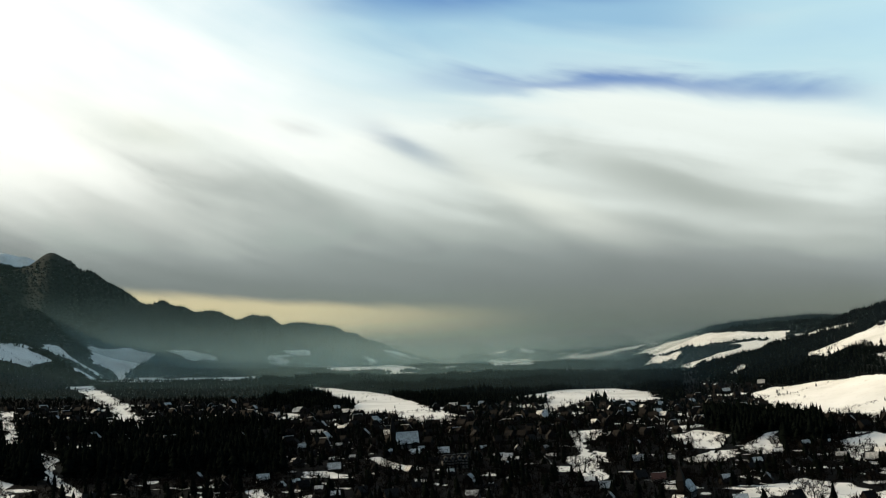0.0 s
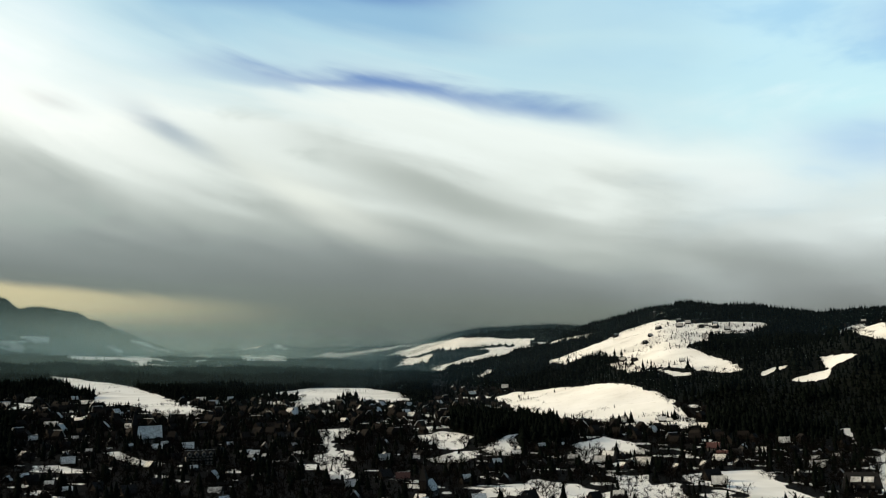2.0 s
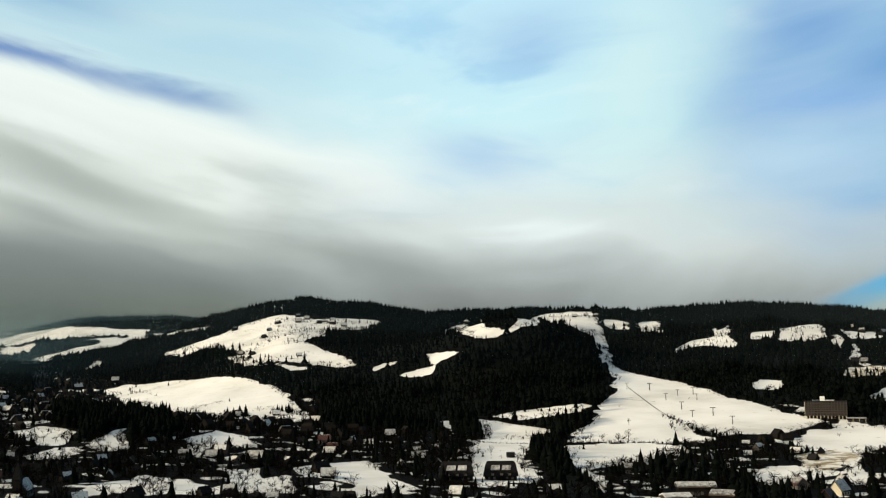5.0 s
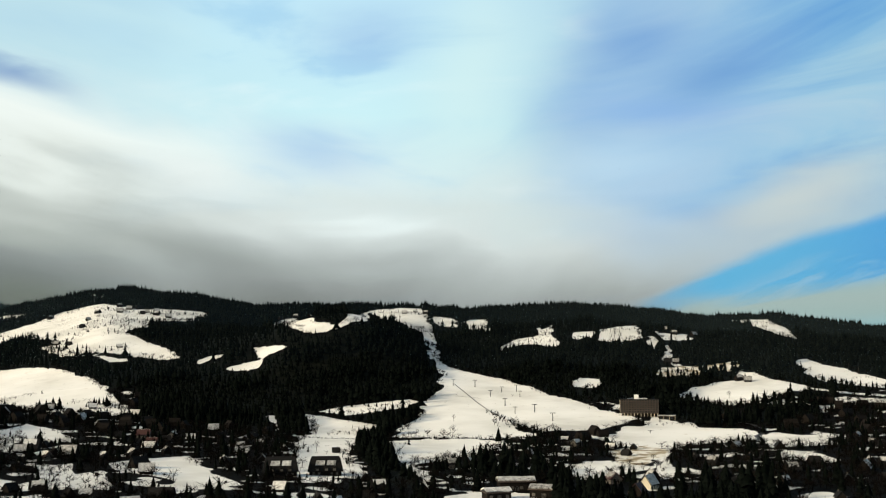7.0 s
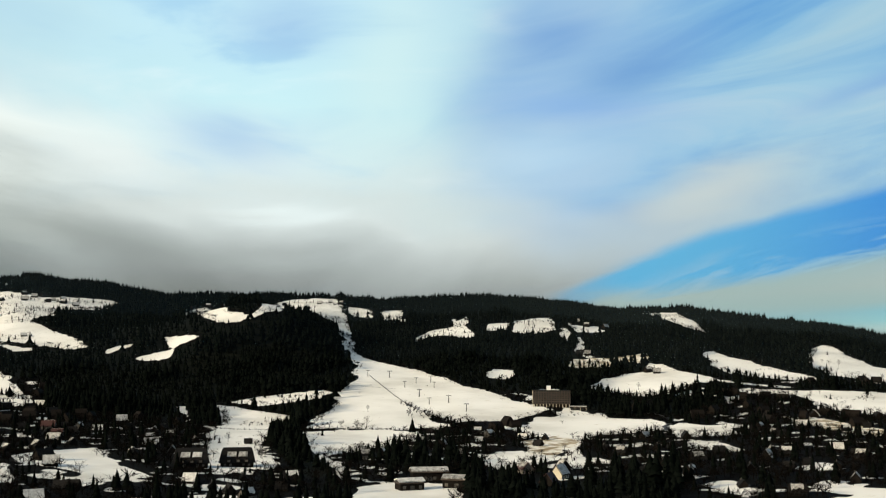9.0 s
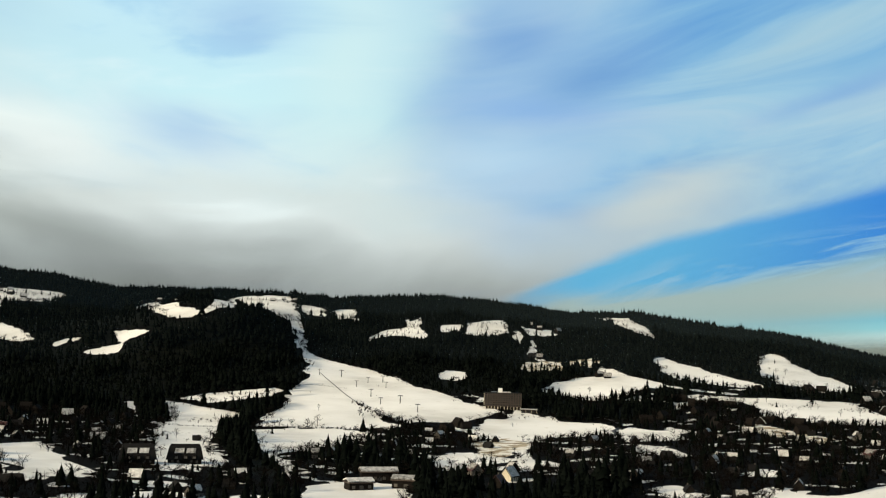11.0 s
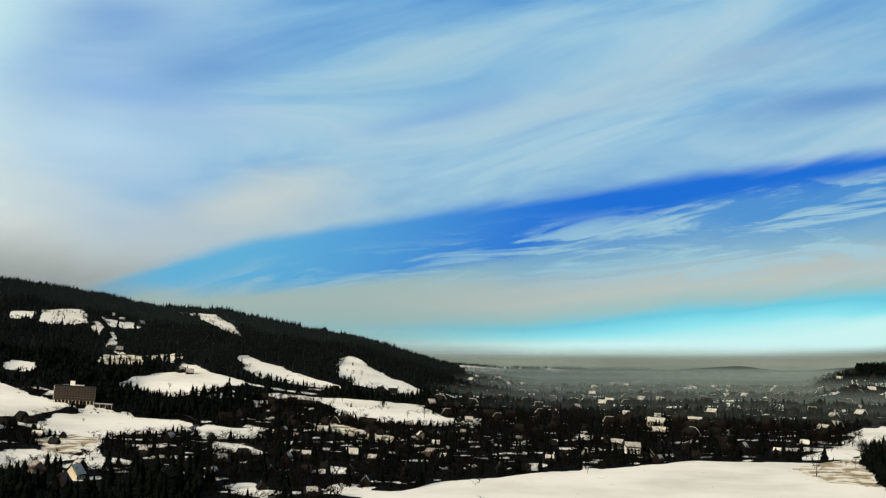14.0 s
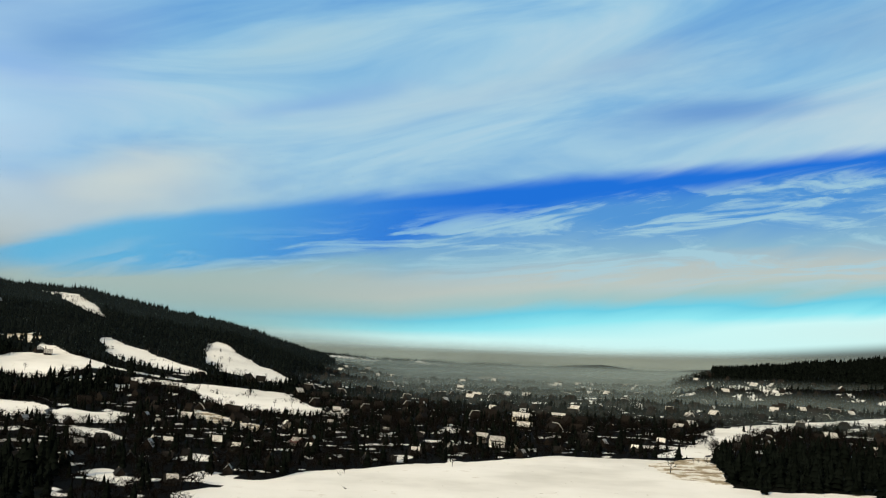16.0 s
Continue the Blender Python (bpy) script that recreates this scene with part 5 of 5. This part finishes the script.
def hall(x, y, length, deep, tall_, turn, label):
    ob = thing("hall", label, "hall", "flat-roofed halls by the stream")
    part("wall", quads([box(-length / 2, length / 2, -deep / 2, deep / 2, -1, tall_)]), TIMBER, ob)
    roof = part("roof", quads([box(-length / 2 - 0.8, length / 2 + 0.8, -deep / 2 - 0.8, deep / 2 + 0.8, tall_, tall_ + 0.4)]), CONCRETE, ob)
    part("snow_cover", quads([slope_slab(-length / 2 - 0.6, length / 2 + 0.6, s, deep / 2 + 0.6, tall_ + 0.45, tall_ + 1.9, 0.5, 0.0, 0.0, 0.8, 4) for s in (-1, 1)]), SNOW, roof, "thick even snow")
    window_row(ob, np.linspace(-length / 2 + 2, length / 2 - 2, int(length / 4)), -deep / 2, 1.0, 1.6, 1.5, PLASTER)
    part("door", quads([box(-1.1, 1.1, -deep / 2 - 0.1, -deep / 2 + 0.05, 0, 2.4)]), STEEL, ob)
    ob.matrix_basis = stand(x, y, facing(x, y) + turn)


hall(397, 353, 18, 11, 4.5, 8, "flat dark hall under a thick snowy roof")
hall(384, 322, 14, 10, 4.0, -12, "low hall with snow on its broad roof")
hall(363, 335, 12, 8, 3.5, 20, "small flat hall beside the stream")


def gabled(name, x, y, length, half, eave, top, wall, roof, snow, turn, label, rows=1, seed=40):
    ob = thing(name, label, name.replace("_", " "))
    part("wall", quads([gable(-length / 2, length / 2, half, -1, eave + 0.4, top)]), wall, ob)
    for k, side in enumerate((-1, 1)):
        slope = part("roof_slope", quads([slope_slab(-length / 2 - 1, length / 2 + 1, side, half + 1, eave - (top - eave) / half, top + 0.35, 0.3, 0.0)]), roof, ob)
        if snow[k]:
            part("snow_cover", quads([slope_slab(-length / 2 - 0.9, length / 2 + 0.9, side, half + 1, eave - (top - eave) / half, top + 0.35, 0.3, 0.305, 0.2, 1.0, seed + k)]), SNOW, slope, "settled white snow on the roof")
    xs = np.linspace(-length / 2 + 1.8, length / 2 - 1.8, max(2, int(length / 3.2)))
    flat_windows(ob, xs, [1.2 + 2.8 * k for k in range(rows)], -half, 1.2, 1.5)
    for k in range(rows):
        part("balcony", quads([box(-length / 2 + 0.5, length / 2 - 0.5, -half - 1.2, -half, 3.3 + 2.8 * k, 3.45 + 2.8 * k), box(-length / 2 + 0.5, length / 2 - 0.5, -half - 1.2, -half - 1.1, 3.45 + 2.8 * k, 4.3 + 2.8 * k)]), TIMBER, ob)
    part("chimney", quads([box(length * 0.2, length * 0.2 + 1, 0.5, 1.5, eave, top + 1.5)]), PLASTER, ob)
    ob.matrix_basis = stand(x, y, facing(x, y) + turn, 0.64)
    return ob


gabled("guest_house", 439, 301, 12, 5, 4.5, 11, CREAM, ROOFING, (1, 0), 62, "cream guest house with one snowy steep roof slope")
gabled("barn", 414, 290, 11, 5, 3.5, 9.5, TIMBER, RED_ROOF, (0, 0), 70, "dark barn with a red sheet roof")
gabled("villa", 699, 57, 15, 6, 7.0, 11, WHITE, ROOFING, (1, 1), 8, "white villa with balconies and a snowy roof", 2)
gabled("pension", 730, 70, 13, 6, 6.0, 10, PLASTER, ROOFING, (1, 0), -20, "plastered pension at the edge of the snow field", 2)
gabled("manor", 959, 58, 24, 8, 7.0, 13, CREAM, ROOFING, (1, 1), 5, "large cream manor with a broad snowy roof", 2)
gabled("manor_annex", 1012, 25, 20, 7, 6.0, 10, CREAM, ROOFING, (1, 1), -6, "cream annex with a long snowy roof", 2)
gabled("mountain_hut", 962, 234, 11, 5, 3.0, 8, TIMBER, ROOFING, (1, 1), 12, "snow-covered hut at the foot of the slope")


def apartment():
    ob = gabled("apartment_house", 4, 653, 27, 7, 9.0, 13, PLASTER, ROOFING, (0, 1), 4, "long plastered apartment house with four pale dormers", 3)
    for a in (-10, -3.4, 3.4, 10):
        dormer = part("dormer", quads([gable(-8.2, -4.5, 2.0, 8.6, 11.2, 13.0)]), PLASTER, ob, "pale gabled dormer")
        dormer.matrix_basis = pose(a, 0, 0, 0, 0, 90)
        part("pane", quads([box(-8.28, -8.2, -0.9, 0.9, 9.2, 11.0)]), GLASS, dormer)


apartment()


def church(x, y, turn, length, half, eave, top, spire, label, size=1.0):
    ob = thing("church", label, "church", "churches of the town")
    part("nave", quads([gable(-length / 2, length / 2, half, -1, eave, top)]), PLASTER, ob)
    for k, side in enumerate((-1, 1)):
        slope = part("roof_slope", quads([slope_slab(-length / 2 - 0.8, length / 2 + 0.8, side, half + 0.8, eave - 0.8 * (top - eave) / half, top + 0.3, 0.3, 0.0)]), ROOFING, ob)
        part("snow_cover", quads([slope_slab(-length / 2 - 0.7, length / 2 + 0.7, side, half + 0.8, eave - 0.8 * (top - eave) / half, top + 0.3, 0.3, 0.305, 0.2, 2.5, 50 + k)]), SNOW, slope, "snow sliding down the steep roof")
    part("tower", quads([box(-length / 2 - 5, -length / 2, -2.5, 2.5, -1, top + 1)]), TIMBER, ob)
    b = top + 1
    cx = -length / 2 - 2.5
    part("spire", quads([([(cx - 3, -3, b), (cx + 3, -3, b), (cx + 3, 3, b), (cx - 3, 3, b), (cx, 0, b + spire)], [(0, 1, 4), (1, 2, 4), (2, 3, 4), (3, 0, 4), (3, 2, 1, 0)])]), ROOFING, ob, "dark pointed spire")
    part("cross", quads([box(cx - 0.08, cx + 0.08, -0.08, 0.08, b + spire - 0.3, b + spire + 2), box(cx - 0.6, cx + 0.6, -0.08, 0.08, b + spire + 1.0, b + spire + 1.18)]), STEEL, ob)
    window_row(ob, np.linspace(-length / 2 + 2, length / 2 - 2, 5), -half, 1.8, 0.9, 2.4)
    ob.matrix_basis = stand(x, y, facing(x, y) + turn, size)


church(-32, 810, 6, 20, 6, 5, 15, 15, "church with a snowy steep nave roof and dark spire", 0.85)
church(111, 493, 70, 15, 5, 5, 12, 12, "small church with a dark spire among trees", 0.65)


# ---- hill houses, mast, ski lift ----
HILL_SITES = [(434, 1000), (438, 1006), (465, 972), (812, 1690), (842, 1668), (870, 1640), (905, 1655), (873, 1731), (876, 1701), (892, 1698), (886, 1652), (886, 1620), (892, 1589), (723, 1557), (770, 1636), (768, 1781), (636, 1450), (636, 1409), (659, 1304), (1144, 1566), (1170, 1545), (1105, 1560),
              (1426, 1539), (1415, 1496), (1377, 1519), (1320, 1558), (1431, 941), (1406, 909), (1427, 887), (1145, 752), (1152, 744), (1081, 613), (1074, 598), (441, 818), (257, 632), (267, 641), (273, 600), (284, 534), (274, 507)]
rng = np.random.RandomState(15)
for k, (x, y) in enumerate(HILL_SITES):
    h = put_copy(HOUSES[(0, 2, 5, 6)[k % 4]], stand(x, y, facing(x, y) + 25 * rng.randn(), 0.7 + 0.25 * rng.rand()))
    tagged(h, group="houses on the hills")


shed = put_copy(HOUSES[2], stand(451, 568, facing(451, 568), 0.5))
tagged(shed, "low dark shed standing alone in the paddock", "shed", "houses on the hills")


def mast(x, y, tall_):
    ob = thing("radio_mast", "slim steel radio mast on the wooded hilltop", "mast", "masts on the hill")
    for sx, sy in ((-1, -1), (1, -1), (1, 1), (-1, 1)):
        v, f = [], []
        limb(v, f, Vector((sx * 1.3, sy * 1.3, -1)), Vector((sx * 0.4, sy * 0.4, tall_)), 0.22, 0.15)
        leg = new("leg", tri_mesh("leg", np.array(v), np.array(f)))
        leg.data.materials.append(STEEL)
        leg.parent = ob
    part("platform", quads([box(-1.2, 1.2, -1.2, 1.2, tall_ * 0.7, tall_ * 0.7 + 1.2)]), WHITE, ob)
    part("cabin", quads([box(-2.5, 2.5, -2, 2, -1, 3)]), PLASTER, ob)
    ob.matrix_basis = stand(x, y)


mast(895, 1878, 16)
mast(889, 1833, 13)


def pylon():
    ob = thing("lift_pylon", "slim dark T-shaped ski lift pylon on the snowy piste", "pylon", "pylons of the ski lift")
    part("footing", quads([box(-0.7, 0.7, -0.7, 0.7, -0.6, 0.4)]), CONCRETE, ob)
    part("post", quads([([(-0.42, -0.42, 0.4), (0.42, -0.42, 0.4), (0.42, 0.42, 0.4), (-0.42, 0.42, 0.4), (-0.3, -0.3, 8), (0.3, -0.3, 8), (0.3, 0.3, 8), (-0.3, 0.3, 8)], BOX_FACES)]), STEEL, ob)
    part("crossarm", quads([box(-2.4, 2.4, -0.25, 0.25, 7.4, 8.0)]), STEEL, ob)
    for a in (-2.2, 2.2):
        part("sheave", quads([box(a - 0.2, a + 0.2, -0.9, 0.9, 7.2, 7.6)]), STEEL, ob)
    return ob


PYLONS = [(829, 831), (844, 811), (803, 749), (832, 759), (846, 750), (770, 698), (821, 723), (740, 658), (756, 647), (726, 600)]
mast_kind = pylon()
for k, (x, y) in enumerate(PYLONS):
    m = stand(x, y, facing(x, y) + 12 * math.sin(k * 2.1), 0.9 + 0.1 * math.sin(k * 1.7))
    if k:
        put_copy(mast_kind, m)
    else:
        mast_kind.matrix_basis = m


# ---- roads, tracks and hedges ----
def along(points, gap):
    out = []
    for (ax, ay), (bx, by) in zip(points, points[1:]):
        n = max(1, int(math.hypot(bx - ax, by - ay) / gap))
        out += [(ax + (bx - ax) * k / n, ay + (by - ay) * k / n) for k in range(n)]
    return np.array(out + [points[-1]], float)


def ribbon(name, points, width, mat, label, category):
    p = along(points, 6.0)
    d = np.gradient(p, axis=0)
    d /= np.linalg.norm(d, axis=1)[:, None]
    side = np.stack([-d[:, 1], d[:, 0]], 1) * width / 2
    rows = []
    for s in (1, -1):
        q = p + s * side
        rows.append(np.stack([q[:, 0], q[:, 1], height(q[:, 0], q[:, 1]) + 0.35], 1))
    n = len(p)
    k = np.arange(n - 1)
    me = tri_mesh(name, np.concatenate(rows), np.concatenate([np.stack([k, k + n, k + n + 1], 1), np.stack([k, k + n + 1, k + 1], 1)]))
    me.materials.append(mat)
    return tagged(new(name, me), label, category, kind="structure")


ribbon("road", [(833, 512), (833, 491), (826, 470), (820, 454), (802, 433), (775, 420), (758, 416), (734, 400), (692, 393)], 4.0, ASPHALT, "narrow dark road winding through the snow", "road")
ribbon("track", [(837, 837), (779, 752), (725, 672), (686, 604), (656, 551)], 0.9, ASPHALT, "trodden dark track down the piste", "track")
ribbon("track", [(767, 806), (781, 774), (787, 748)], 0.8, ASPHALT, "trodden dark track across the piste", "track")


def hedge(points, gap, tall_, spread, seed, label):
    p = along(points, gap)
    rng = np.random.RandomState(seed)
    p = p + rng.randn(*p.shape) * spread
    return scatter("hedge", BUSH, p[:, 0], p[:, 1], tall_ * (0.6 + 0.8 * rng.rand(len(p))), np.full(len(p), 1.5), label, "hedge", TWIGS, seed)


hedge([(562, 640), (588, 603), (618, 565), (667, 534)], 0.7, 2.2, 0.8, 51, "bare hedge along the lower edge of the piste")
hedge([(503, 696), (519, 671), (542, 655)], 0.9, 1.8, 0.7, 52, "bare hedge between two snowy paddocks")
hedge([(732, 684), (689, 613), (669, 567), (661, 533)], 0.8, 2.6, 3.0, 53, "bare brush beside the piste track")
hedge([(680, 600), (665, 560), (640, 540), (620, 520)], 0.8, 2.6, 5.0, 54, "bare brush at the foot of the piste")


def tree_row(points, gap, tall_, seed, label):
    p = along(points, gap)
    rng = np.random.RandomState(seed)
    p = p + rng.randn(*p.shape) * 3.0
    scatter("tree_row", FULL, p[::2, 0], p[::2, 1], tall_ * (0.5 + 0.8 * rng.rand(len(p[::2]))), np.full(len(p[::2]), 1.2), label, "trees", SPRUCE, seed)
    scatter("bush_row", CROWNS, p[1::2, 0], p[1::2, 1], 0.8 * tall_ * (0.5 + 0.8 * rng.rand(len(p[1::2]))), np.full(len(p[1::2]), 1.5), label, "bushes", TWIGS, seed + 1)


tree_row([(1138, 542), (1129, 508), (1121, 469), (1116, 432), (1117, 412)], 4, 7.0, 71, "mixed trees between two sloping pastures")
tree_row([(1227, 467), (1177, 431), (1177, 399), (1175, 364), (1213, 340)], 4, 6.0, 73, "mixed trees below the sunny pasture")
tree_row([(916, 508), (888, 486), (908, 466), (928, 440), (978, 426), (952, 373), (902, 331), (849, 281), (853, 247)], 3.0, 8.0, 75, "mixed trees along the foot of the big slope")
tree_row([(928, 512), (968, 505), (985, 494), (964, 457)], 2.2, 12.0, 87, "tall dark spruces in front of the big slope")
tree_row([(924, 593), (909, 556), (899, 524), (927, 514)], 2.5, 9.0, 89, "dark spruces along the lower edge of the big slope")
tree_row([(591, 856), (637, 842), (675, 815), (704, 753)], 3.0, 5.0, 77, "mixed brush under the dark wooded hill")
tree_row([(559, 1275), (587, 1192), (627, 1130), (661, 1131)], 5.0, 8.0, 79, "mixed trees below the hill pasture")
tree_row([(661, 1708), (682, 1655), (623, 1444), (605, 1339), (609, 1291)], 6.0, 7.0, 81, "mixed trees across the hill pasture")
tree_row([(599, 518), (583, 471), (591, 446), (626, 441)], 3.0, 6.0, 83, "mixed trees at the foot of the piste")
tree_row([(397, 1127), (400, 1064), (423, 1011)], 4, 6.0, 91, "bare trees along the lower edge of the plateau")
tree_row([(428, 1013), (445, 1024), (440, 991)], 1.5, 7.0, 93, "dense dark clump of trees round a farm")
tree_row([(468, 990), (485, 993), (486, 970)], 2.0, 7.0, 95, "dark trees round a farm on the plateau")
tree_row([(837, 1744), (853, 1665), (898, 1625), (961, 1617)], 6, 7.0, 97, "mixed trees round the hamlet on the hill")
tree_row([(787, 1578), (831, 1543), (897, 1546)], 6, 6.0, 99, "mixed trees below the hamlet on the hill")
tree_row([(1084, 736), (1079, 703), (1131, 702), (1125, 663)], 4, 8.0, 101, "mixed trees across the dry terrace")
